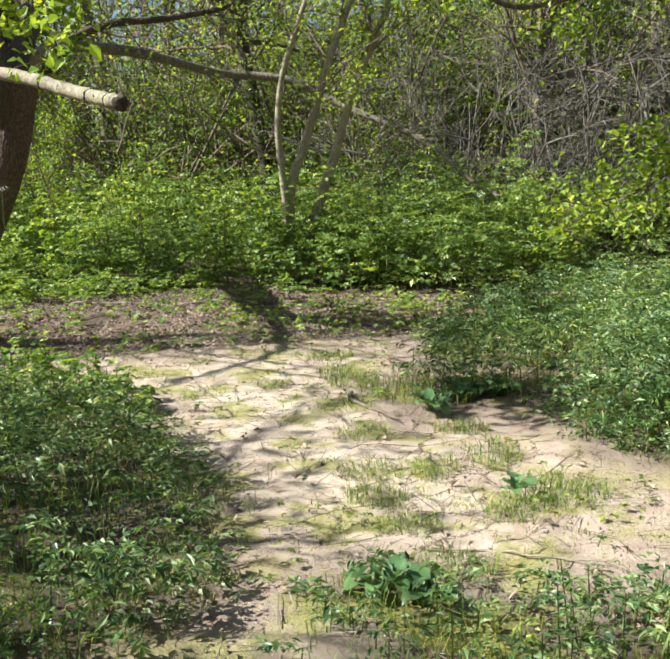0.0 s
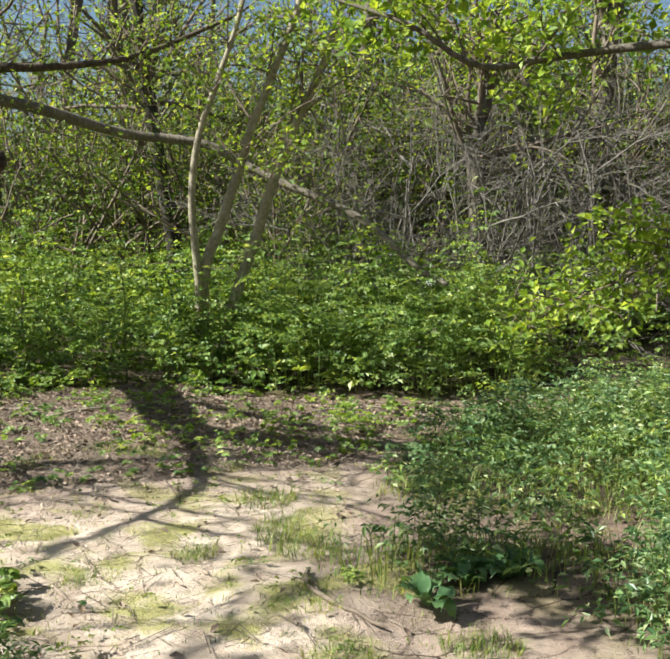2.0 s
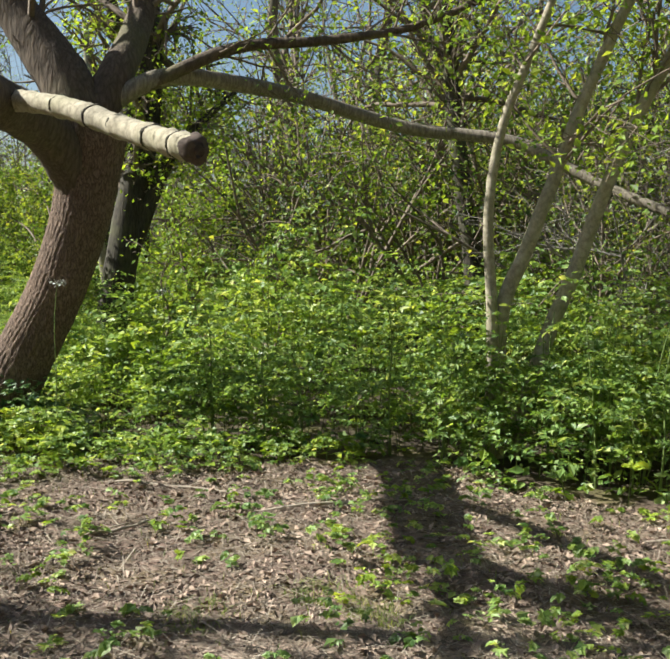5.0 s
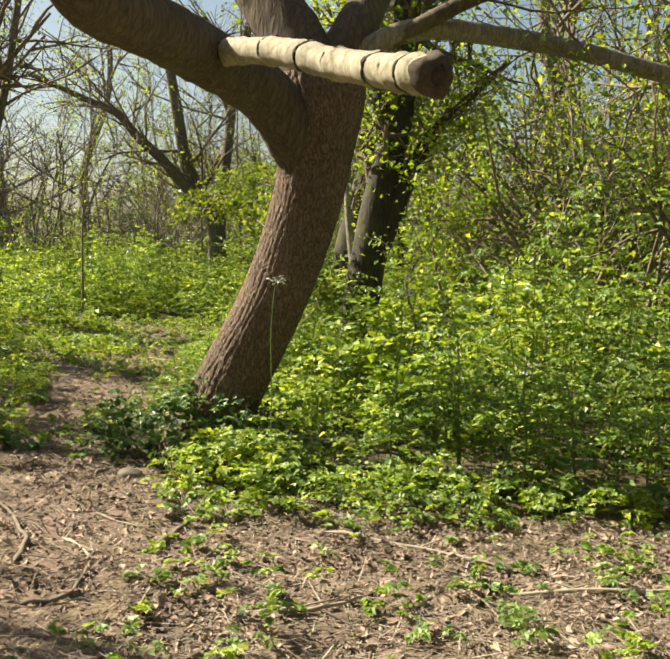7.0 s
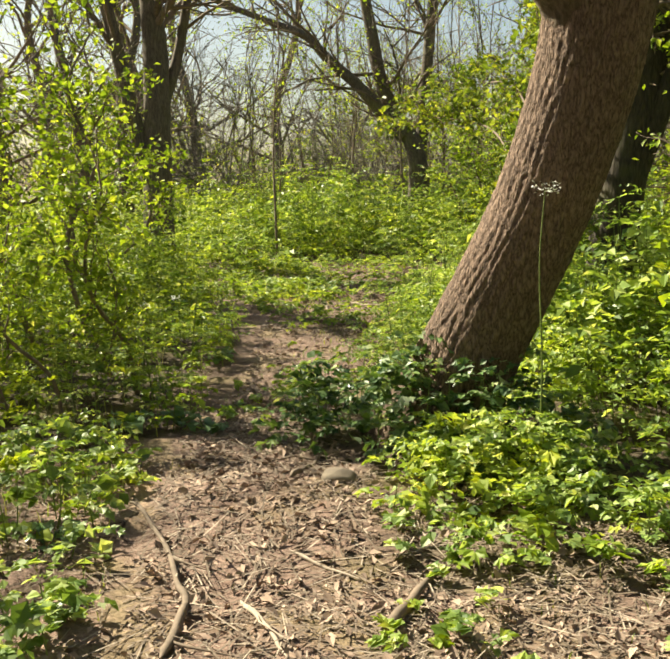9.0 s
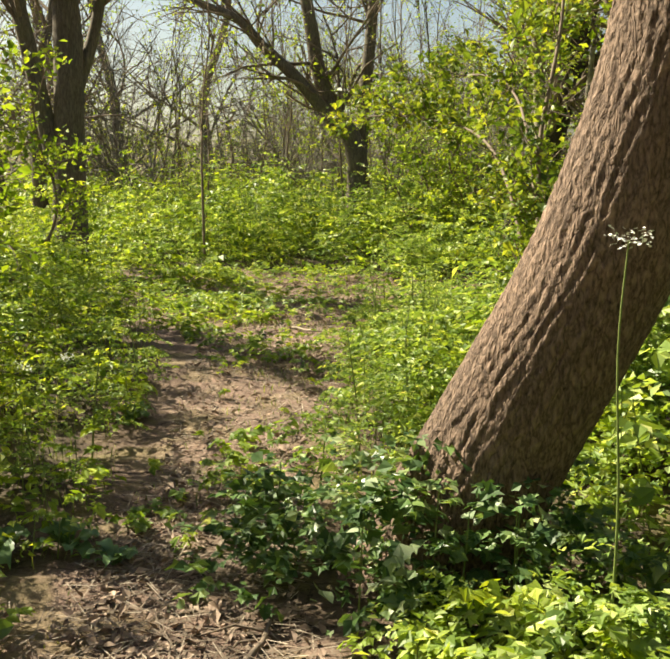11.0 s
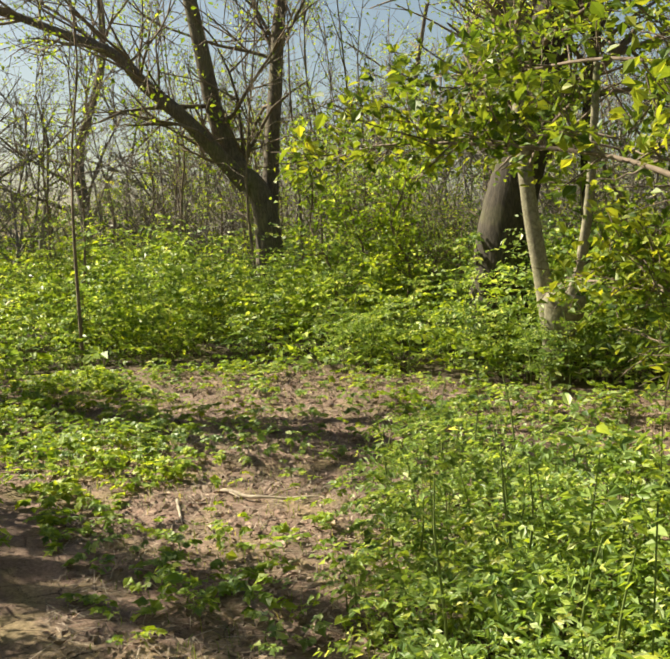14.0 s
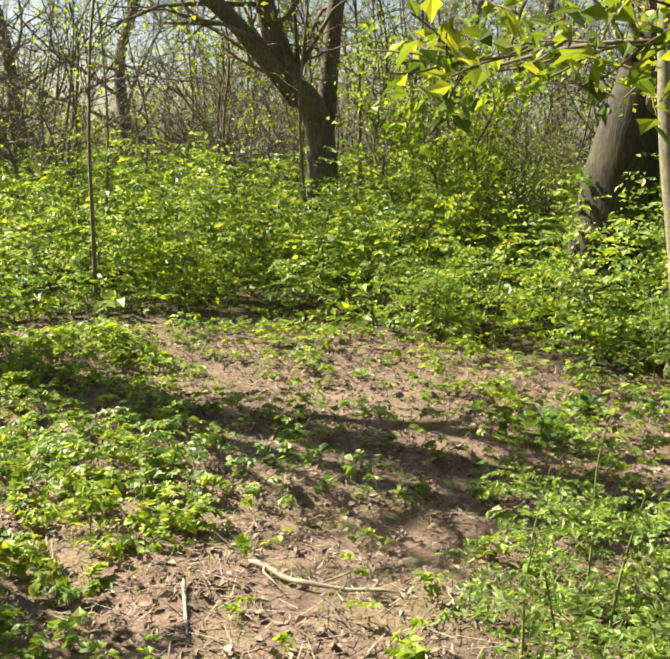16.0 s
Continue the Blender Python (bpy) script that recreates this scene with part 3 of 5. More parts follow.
def forest_litter():
    """Dead leaves and bits of twig strewn over the trodden earth."""
    rng = np.random.default_rng(27)
    pile = Pile()
    for field, leaves, bits in ((FOOT_STRIP, 1500, 1300), (CLEARING, 700, 450), (LEFT_LOW, 700, 400), (PATHWAY, 1200, 800), (SANDY, 80, 90)):
        xy, d = scatter(field, leaves, rng)
        xy = xy[rng.uniform(-1, 1, len(xy)) < 0.25 + lumps(xy, 0.3, 28)]
        pos = np.column_stack([xy, ground_z(xy) + 0.008 + 0.012 * rng.uniform(0, 1, len(xy))])
        v, f = leaf_sheet(pos, 0.03 * np.minimum(rng.lognormal(0, 0.5, len(pos)), 1.9), rng, up=1.5, aspect=0.55)
        pile.put(v, f, 0)
        xy, d = scatter(field, bits, rng)
        a, n = rng.uniform(0, 6.283, len(xy)), len(xy)
        half = 0.5 * np.minimum(rng.lognormal(-2.4, 0.6, n), 0.4)[:, None] * np.column_stack([np.cos(a), np.sin(a), rng.normal(0, 0.12, n)])
        c = np.column_stack([xy, ground_z(xy) + 0.012])
        pale = rng.uniform(0, 1, n) < 0.22
        pile.put(*stalks((c - half)[~pale], (c + half)[~pale], 0.0034), 1)
        pile.put(*stalks((c - half)[pale], (c + half)[pale], 0.0028), 2)
    return tagged(new("forest_litter", pile.mesh("forest_litter", [LITTER, TWIG, TWIG_PALE])), "dead leaves and broken twigs strewn over bare earth", "leaf litter", kind="stuff")


forest_litter()


# ---- trees ----
def grow(rng, start, way, length, radius, order, lines, tips, droop=0.0, split=(3, 5), wander=0.25, shrink=0.6):
    """A branch that wanders and splits; gathers its lines and the places for leaves."""
    steps = 5
    p, d, pts = np.array(start, float), np.array(way, float), [np.array(start, float)]
    for _ in range(steps):
        d = d + rng.normal(0, wander, 3) * 0.5 + np.array([0, 0, -droop])
        d /= np.linalg.norm(d)
        p = p + d * length / steps
        pts.append(p)
    pts = np.array(pts)
    lines.append((pts, np.linspace(radius, radius * (0.35 if order else 0.25), len(pts)), order))
    if order == 0:
        tips.append(pts)
        return
    for _ in range(rng.integers(*split)):
        u = rng.uniform(0.25, 1.0)
        at = pts[int(u * steps)]
        side = d + rng.normal(0, 0.75, 3)
        side /= np.linalg.norm(side)
        grow(rng, at, side, length * shrink * rng.uniform(0.7, 1.2), radius * 0.5, order - 1, lines, tips, droop, split, wander, shrink)


def branch_mesh(name, lines, mat):
    pile = Pile()
    for pts, r, order in lines:
        pile.put(*tube(pts, np.maximum(r, 0.0025), 6 if r[0] > 0.03 else 4 if r[0] > 0.012 else 3))
    return pile.mesh(name, [mat], smooth=True)


def crown_mesh(name, tips, rng, mat, per=14, leaf=0.05, spread=0.12, up=0.4, fine=False):
    pos = []
    for pts in tips:
        u = rng.uniform(0.1, 1.0, per) * (len(pts) - 1)
        i = np.minimum(u.astype(int), len(pts) - 2)
        q = pts[i] + (pts[i + 1] - pts[i]) * (u - i)[:, None]
        pos.append(q + rng.normal(0, spread, (per, 3)))
    pos = np.vstack(pos)
    v, f = leaf_sheet(pos, leaf * np.minimum(rng.lognormal(0, 0.3, len(pos)), 1.5), rng, up=up, aspect=0.66, fine=fine)
    return mesh_of(name, v, f, [mat])


def limb_part(parent, name, pts, r0, r1, mat, rng, sides=12, label="", base=None, per=6, lobes=0.0, flare=0.0, rough=0.02):
    """A limb along a line, in its thing's own space."""
    q = spline(np.asarray(pts, float) - np.array(base), per)
    u = np.linspace(0, 1, len(q))
    r = r0 + (r1 - r0) * u + flare * np.exp(-u * 9)
    v, f = tube(q, r, sides, rough, rng, lobes)
    return child(name, mesh_of(name, v, f, [mat], smooth=True), parent, label)


def twigs_on(parent, rng, pts, base, n, length, radius, order, twig_mat, leaf_mat, per=12, leaf=0.05, spread=0.1, droop=0.0, from_u=0.2, up=0.4, bias=(0, 0, 0.4), names=("branchwork", "crown"), spread_dir=0.8, label="", clear=-9.0):
    """Side branches and leaves along a limb."""
    q = spline(np.asarray(pts, float) - np.array(base), 6)
    lines, tips = [], []
    for _ in range(n):
        u = rng.uniform(from_u, 1.0)
        i = min(int(u * (len(q) - 1)), len(q) - 2)
        t = q[i + 1] - q[i]
        d = t / np.linalg.norm(t) + rng.normal(0, spread_dir, 3) + np.array(bias)
        grow(rng, q[i], d / np.linalg.norm(d), length * rng.uniform(0.6, 1.2), radius, order, lines, tips, droop)
    lines = [q for q in lines if q[0][:, 2].min() + base[2] > clear]
    tips = [q for q in tips if q[:, 2].min() + base[2] > clear]
    tagged(child(names[0], branch_mesh(names[0], lines, twig_mat), parent), kind="stuff")
    if per:
        tagged(child(names[1], crown_mesh(names[1], tips, rng, leaf_mat, per, leaf, spread, up, leaf < 0.05), parent, label), kind="stuff")


def big_tree():
    rng = np.random.default_rng(31)
    base = (-4.38, 8.62, -0.05)
    t = thing("leaning_tree", base, "old leaning tree with furrowed bark, forking low over the path", "tree")
    trunk = [(-4.42, 8.61, -0.15), (-4.3, 8.65, 0.2), (-4.18, 8.71, 0.5), (-3.92, 8.82, 1.07), (-3.74, 8.88, 1.6), (-3.66, 8.9, 2.05), (-3.64, 8.9, 2.4)]
    q = spline(np.asarray(trunk) - np.array(base), 40)
    u = np.linspace(0, 1, len(q))
    r = 0.21 + 0.008 * np.sin(u * 9) + 0.12 * np.exp(-u * 8) + 0.05 * np.exp(-((u - 0.97) / 0.12) ** 2)
    sides = 180
    v, f = tube(q, r, sides, 0.0, rng, 0.03)
    # furrows along the grain, breaking into plates
    ang = np.tile(np.arange(sides) / sides * 2 * np.pi, len(q))
    hgt = np.repeat(u * 2.6, sides)
    wave = 0.7 * np.sin(hgt * 4.1 + 2 * ang) + 0.6 * np.sin(hgt * 11.3 - 5 * ang) + 0.4 * np.sin(hgt * 23.0 + 9 * ang)
    groove = np.abs(np.sin(ang * 16 + wave)) ** 0.6
    plate = np.abs(np.sin(hgt * 21 + 3.1 * np.sin(ang * 16 + 0.7 * wave) + 1.3 * np.sin(ang * 7))) ** 0.5
    centre = np.repeat(q, sides, 0)
    v = centre + (v - centre) * (1 + 0.034 * (groove - 0.6) + 0.03 * (plate - 0.7) + 0.006 * rng.normal(0, 1, len(v)))[:, None]
    child("trunk", mesh_of("trunk", v, f, [BARK], smooth=True), t, "furrowed brown bark")
    limb_a = [(-3.7, 8.9, 1.74), (-3.72, 8.78, 1.98), (-3.68, 8.44, 2.24), (-3.5, 7.85, 2.33), (-3.31, 7.39, 2.36), (-3.1, 6.9, 2.38), (-3.04, 6.62, 2.7), (-3.0, 6.4, 3.2), (-3.1, 6.1, 3.9), (-3.3, 5.6, 5.0)]
    limb_b = [(-3.72, 8.88, 2.1), (-3.85, 8.9, 2.55), (-4.1, 8.86, 2.9), (-4.4, 8.8, 3.3), (-4.8, 8.6, 4.1), (-5.1, 8.3, 5.2)]
    limb_c = [(-3.68, 8.9, 2.2), (-3.64, 9.1, 2.65), (-3.7, 9.4, 3.0), (-3.8, 9.7, 3.4), (-3.9, 10.2, 4.3), (-3.7, 10.7, 5.5)]
    limb_part(t, "limb", limb_a, 0.178, 0.11, BARK_LIMB, rng, 24, base=base, per=8, lobes=0.03)
    limb_e = [(-3.1, 6.88, 2.4), (-2.9, 6.1, 2.5), (-2.85, 5.45, 2.65), (-3.1, 4.75, 2.85), (-3.5, 4.2, 3.1), (-4.0, 3.7, 3.4)]
    limb_part(t, "limb", limb_e, 0.045, 0.02, BARK_LIMB, rng, 10, base=base)
    twigs_on(t, rng, limb_e, base, 9, 1.2, 0.022, 2, TWIG, FRESH, 3, 0.045, from_u=0.25, bias=(0.2, 0, 0.4), clear=2.3)
    spray = [(-2.86, 5.5, 2.63), (-2.1, 4.95, 2.78), (-1.3, 4.45, 2.66), (-0.7, 4.15, 2.42), (-0.35, 4.02, 2.2)]
    limb_part(t, "limb", spray, 0.016, 0.004, TWIG, rng, 6, base=base)
    twigs_on(t, rng, spray, base, 22, 0.45, 0.006, 1, TWIG, FRESH, 12, 0.07, 0.06, from_u=0.35, bias=(0, 0, 0.1))
    limb_part(t, "limb", limb_b, 0.23, 0.1, BARK_LIMB, rng, 20, base=base, lobes=0.03)
    limb_part(t, "limb", limb_c, 0.15, 0.07, BARK_LIMB, rng, 16, base=base)
    bough = [(-3.66, 9.0, 2.45), (-3.34, 9.35, 2.72), (-2.98, 10.01, 2.74), (-2.69, 10.52, 2.69), (-2.09, 11.14, 2.52), (-1.28, 11.43, 2.43), (-0.8, 11.4, 2.21), (-0.4, 11.35, 2.02), (0.57, 11.1, 1.6), (1.12, 10.84, 1.15), (1.47, 10.65, 0.96), (2.08, 10.34, 0.67), (2.5, 10.1, 0.5)]
    limb_part(t, "bough", bough, 0.075, 0.02, BARK_BOUGH, rng, 10, "long pale lichened bough", base, per=5)
    bough_2 = [(-3.5, 9.2, 2.6), (-2.9, 9.6, 2.95), (-2.3, 10.0, 3.05), (-1.6, 10.3, 3.2), (-0.6, 10.4, 3.6)]
    limb_part(t, "bough", bough_2, 0.055, 0.02, BARK_LIMB, rng, 8, base=base)
    # sawn-off stub with rings where the bark has cracked
    stub = [(-3.5, 7.93, 2.33), (-3.3, 7.86, 2.33), (-2.77, 7.71, 2.24), (-2.33, 7.57, 2.12), (-1.87, 7.38, 2.01), (-1.59, 7.25, 1.95)]
    q = spline(np.asarray(stub) - np.array(base), 14)
    u = np.linspace(0, 1, len(q))
    r = 0.06 + 0.006 * u
    for ring in (0.16, 0.2, 0.25, 0.36, 0.47, 0.52, 0.62, 0.74, 0.84, 0.93):
        r = r + 0.009 * np.exp(-((u - ring) / 0.012) ** 2)
    v, f = tube(q, r, 18, 0.015, rng, 0.03)
    s = child("stub", mesh_of("stub", v, f, [BARK_PALE], smooth=True), t, "pale lichened stub with ringed bark")
    for ring in (0.2, 0.36, 0.5, 0.62, 0.76, 0.9):
        i = int(ring * (len(q) - 1))
        w = (q[i + 1] - q[i]) / np.linalg.norm(q[i + 1] - q[i])
        v, f = tube([q[i] - w * 0.011, q[i] - w * 0.004, q[i] + w * 0.004, q[i] + w * 0.011], [0.06, 0.071, 0.07, 0.06], 24, 0.035, rng, 0.06)
        child("bark_ring", mesh_of("bark_ring", v, f, [BARK_DARK], smooth=True), s, "dark crack round the bark")
    e, d = q[-1], (q[-1] - q[-4]) / np.linalg.norm(q[-1] - q[-4])
    v, f = tube([e - d * 0.012, e + d * 0.01, e + d * 0.03, e + d * 0.05, e + d * 0.064, e + d * 0.07, e + d * 0.06], [0.07, 0.073, 0.07, 0.066, 0.056, 0.03, 0.002], 26, 0.05, rng, 0.09)
    child("cut_end", mesh_of("cut_end", v, f, [WOOD_END], smooth=True), s, "dark rotten end")
    twigs_on(t, rng, limb_a, base, 12, 1.7, 0.035, 2, TWIG, FRESH, 3, 0.048, from_u=0.6, bias=(0.1, -0.2, 0.5), clear=2.4)
    twigs_on(t, rng, limb_b, base, 9, 2.0, 0.03, 2, TWIG, FRESH, 3, 0.045, from_u=0.4, clear=2.5)
    twigs_on(t, rng, limb_c, base, 10, 1.8, 0.03, 2, TWIG, FRESH, 6, 0.045, from_u=0.4, clear=2.5)
    twigs_on(t, rng, bough, base, 26, 0.7, 0.009, 1, TWIG, FRESH, 7, 0.045, from_u=0.12)
    twigs_on(t, rng, bough_2, base, 16, 0.9, 0.012, 1, TWIG, FRESH, 12, 0.048)
    return t


big_tree()


def simple_tree(name, label, base, stems, bark, seed, twigs=10, length=1.6, order=2, leaf_mat=None, per=8, leaf=0.06, twig_mat=None, from_u=0.4, group="", sides=12, flare=0.04, spread=0.1, twig_r=0.012):
    """A tree from its stems (line, foot and tip radius), with branches and leaves on each."""
    rng = np.random.default_rng(seed)
    t = thing(name, base, label, "tree", group)
    for n, (pts, r0, r1) in enumerate(stems):
        limb_part(t, "trunk" if n == 0 else "limb", pts, r0, r1, bark, rng, sides, base=base, flare=flare if n == 0 else 0.0, lobes=0.03)
        if twigs:
            twigs_on(t, rng, pts, base, twigs, length, max(twig_r, r1 * 0.5), order, twig_mat or TWIG, leaf_mat or FRESH, per, leaf, spread, from_u=from_u)
    return t


simple_tree("ivied_tree", "dark trunk standing among nettles behind the leaning tree", (-6.1, 12.1, 0), [
    ([(-6.12, 12.1, -0.1), (-6.08, 12.15, 0.9), (-5.95, 12.25, 2.0), (-5.86, 12.33, 2.6), (-5.82, 12.38, 3.2), (-5.82, 12.36, 4.0), (-5.9, 12.3, 6.0)], 0.2, 0.11),
    ([(-5.98, 12.2, 1.2), (-5.67, 12.35, 2.15), (-5.51, 12.48, 2.55), (-5.28, 12.65, 2.86), (-4.9, 12.9, 3.3)], 0.1, 0.03),
    ([(-5.9, 12.28, 2.4), (-6.0, 12.2, 3.2), (-6.2, 12.0, 4.5)], 0.12, 0.06)], BARK_DARK, 41, twigs=14, length=0.9, per=9, leaf=0.055, from_u=0.22)
simple_tree("coppiced_tree", "slender pale stems rising together from the nettles", (-0.85, 10.05, 0), [
    ([(-0.9, 10.03, -0.1), (-0.92, 10.02, 0.92), (-0.98, 10.0, 1.75), (-0.91, 10.02, 2.38), (-0.72, 10.08, 2.95), (-0.5, 10.15, 3.7), (-0.4, 10.3, 5.0)], 0.042, 0.022),
    ([(-0.86, 10.06, -0.1), (-0.88, 10.08, 1.0), (-0.73, 10.13, 1.51), (-0.57, 10.17, 2.01), (-0.44, 10.2, 2.44), (-0.25, 10.25, 2.95), (0.0, 10.3, 3.6), (0.3, 10.4, 4.8)], 0.06, 0.03),
    ([(-0.8, 10.15, -0.1), (-0.6, 10.21, 0.8), (-0.41, 10.26, 1.37), (-0.22, 10.3, 1.99), (0.0, 10.35, 2.57), (0.16, 10.38, 2.9), (0.4, 10.45, 3.6), (0.6, 10.5, 4.8)], 0.062, 0.03)], BARK_PALE, 42, twigs=8, length=1.1, per=9, leaf=0.055, from_u=0.45, flare=0.02)
simple_tree("dark_tree", "dark slim trunk deep in the thicket", (-2.4, 14.15, 0), [
    ([(-2.35, 14.15, -0.1), (-2.45, 14.15, 1.24), (-2.68, 14.07, 2.64), (-2.77, 14.03, 3.4), (-2.95, 13.95, 5.0)], 0.13, 0.08)], BARK_DARK, 43, twigs=14, from_u=0.6)
simple_tree("grey_tree", "grey trunk behind yellow-green leaves", (3.5, 15.68, 0), [
    ([(3.48, 15.68, -0.1), (3.5, 15.68, 0.8), (3.54, 15.68, 1.84), (3.6, 15.67, 2.93), (3.73, 15.65, 4.1), (3.85, 15.6, 6.0)], 0.19, 0.12),
    ([(3.75, 15.5, 0.2), (3.95, 15.5, 1.6), (4.1, 15.5, 3.0)], 0.1, 0.06)], BARK_GREY, 44, twigs=10)
simple_tree("grey_tree", "broken grey trunk among bare twigs", (1.9, 14.08, 0), [
    ([(1.95, 14.08, -0.1), (1.9, 14.08, 1.2), (1.8, 14.08, 2.4), (1.87, 14.08, 2.98), (1.95, 14.08, 4.3)], 0.17, 0.09)], BARK_GREY, 45, twigs=12)
simple_tree("forked_tree", "dark forked trunk at the edge of the clearing", (-13.74, 11.73, 0), [
    ([(-13.74, 11.72, -0.1), (-13.74, 11.73, 0.64), (-13.73, 11.75, 1.6), (-13.72, 11.78, 2.87), (-13.73, 11.75, 3.7), (-13.75, 11.69, 5.0), (-13.7, 11.6, 7.5)], 0.235, 0.12),
    ([(-13.8, 11.68, 1.3), (-13.86, 11.56, 1.8), (-13.95, 11.4, 2.72), (-14.05, 11.25, 3.6), (-14.2, 11.0, 5.0), (-14.4, 10.8, 7.0)], 0.13, 0.07),
    ([(-13.73, 11.83, 2.3), (-13.7, 12.0, 2.75), (-13.66, 12.15, 3.3), (-13.6, 12.3, 4.2), (-13.5, 12.5, 6.0)], 0.09, 0.05)], BARK_GREY, 46, twigs=8, length=1.9, per=3, from_u=0.5, leaf=0.045)
simple_tree("leaning_limb_tree", "grey tree with a long limb leaning out over saplings", (-15.9, 18.5, 0), [
    ([(-15.85, 18.5, -0.1), (-15.84, 18.5, 1.4), (-15.92, 18.4, 2.1), (-16.11, 18.17, 2.5), (-16.32, 17.93, 3.29), (-16.44, 17.78, 4.32), (-16.58, 17.6, 5.55), (-16.7, 17.4, 7.5)], 0.22, 0.08),
    ([(-16.0, 18.2, 2.2), (-16.34, 17.43, 3.12), (-16.73, 16.92, 3.7), (-16.97, 16.58, 4.14), (-17.36, 15.99, 4.42), (-18.2, 15.2, 4.9)], 0.13, 0.05),
    ([(-15.95, 18.6, 1.2), (-15.91, 18.7, 2.85), (-15.85, 18.77, 3.81), (-15.78, 18.84, 4.91), (-15.64, 18.99, 6.0), (-15.3, 19.3, 8.0)], 0.14, 0.07)], BARK_GREY, 47, twigs=16, length=2.0, per=3, leaf=0.07, from_u=0.3)
pale_tree = simple_tree("pale_stemmed_tree", "pale smooth stem with a swollen burl near its foot", (-9.3, 15.9, 0), [
    ([(-9.3, 15.9, -0.1), (-9.34, 15.9, 0.4), (-9.43, 15.85, 1.04), (-9.52, 15.81, 1.64), (-9.58, 15.78, 2.3), (-9.7, 15.8, 3.6), (-9.9, 15.9, 5.0)], 0.09, 0.05)], BARK_STEM, 48, twigs=9, length=1.1, per=9, leaf=0.045, from_u=0.5)
burl_base = np.array([-9.3, 15.9, 0])
burl = spline(np.array([(-9.33, 15.88, -0.1), (-9.3, 15.86, 0.2), (-9.26, 15.84, 0.42), (-9.2, 15.82, 0.62), (-9.16, 15.8, 0.76), (-9.15, 15.79, 0.84), (-9.15, 15.79, 0.86)]) - burl_base, 6)
v, f = tube(burl, np.interp(np.linspace(0, 1, len(burl)), [0, 0.3, 0.5, 0.68, 0.82, 0.93, 1], [0.12, 0.12, 0.15, 0.185, 0.17, 0.1, 0.003]), 20, 0.02, np.random.default_rng(52), 0.07)
child("burl", mesh_of("burl", v, f, [BARK_STEM], smooth=True), pale_tree, "swollen pale burl")
limb_part(pale_tree, "limb", [(-9.18, 15.8, 0.6), (-9.02, 15.74, 0.95), (-8.92, 15.7, 1.3), (-8.85, 15.7, 1.9), (-8.8, 15.7, 2.8)], 0.06, 0.03, BARK_STEM, np.random.default_rng(53), 10, base=(-9.3, 15.9, 0))
simple_tree("dark_tree", "thick dark trunk wrapped in leaves behind the clearing", (-10.6, 17.0, 0), [
    ([(-10.65, 17.0, -0.1), (-10.6, 17.02, 1.2), (-10.3, 17.15, 2.6), (-10.0, 17.3, 4.2), (-9.9, 17.3, 6.5)], 0.33, 0.18),
    ([(-10.35, 17.2, 1.0), (-10.46, 17.15, 2.65), (-10.59, 17.07, 3.47), (-10.75, 16.95, 5.0)], 0.09, 0.06),
    ([(-9.85, 17.5, 1.0), (-9.85, 17.52, 2.52), (-9.76, 17.57, 3.62), (-9.7, 17.6, 5.0)], 0.07, 0.05)], BARK_DARK, 49, twigs=12, length=1.6, per=10, from_u=0.25)


# ---- shrubs, saplings and far trees, each built once and repeated ----
def shrub(seed, height, stems, leaf_mat, per, leaf, label, order=2, twig_mat=None, name="thicket_shrub"):
    rng = np.random.default_rng(seed)
    t = thing(name, (0, 0, 0), label, "shrub")
    lines, tips = [], []
    for _ in range(stems):
        a = rng.uniform(0, 6.283)
        d = np.array([np.cos(a) * 0.35, np.sin(a) * 0.35, 1.0])
        grow(rng, (0.12 * np.cos(a), 0.12 * np.sin(a), -0.1), d / np.linalg.norm(d), height * rng.uniform(0.6, 0.9), 0.028, order, lines, tips, 0.0, (4, 7), 0.3, 0.55)
    if not per:
        # a bare shrub shows each of its stems
        starts = [n for n, q in enumerate(lines) if q[2] == order] + [len(lines)]
        for a, b in zip(starts, starts[1:]):
            tagged(child("stem", branch_mesh("stem", lines[a:b], twig_mat or TWIG), t), kind="stuff")
        return t
    tagged(child("branchwork", branch_mesh("branchwork", lines, twig_mat or TWIG), t), kind="stuff")
    if per:
        tagged(child("crown", crown_mesh("crown", tips, rng, leaf_mat, per, leaf, 0.16, 0.5), t), kind="stuff")
    return t


def place(ob, x, y, turn, size):
    return pose(x, y, 0, 0, 0, turn) @ Matrix.Diagonal((size, size, size, 1))


def repeat(protos, spots, seed, group):
    rng = np.random.default_rng(seed)
    for n, (x, y, s) in enumerate(spots):
        ob = protos[n % len(protos)]
        m = place(ob, x, y, rng.uniform(0, 360), s)
        if n < len(protos):
            ob.matrix_basis = m
        else:
            copy = copy_thing(ob, Matrix.Identity(4))
            copy.matrix_basis = m
            ob_group = copy
            tagged(ob_group, group=group)
        tagged(ob, group=group)


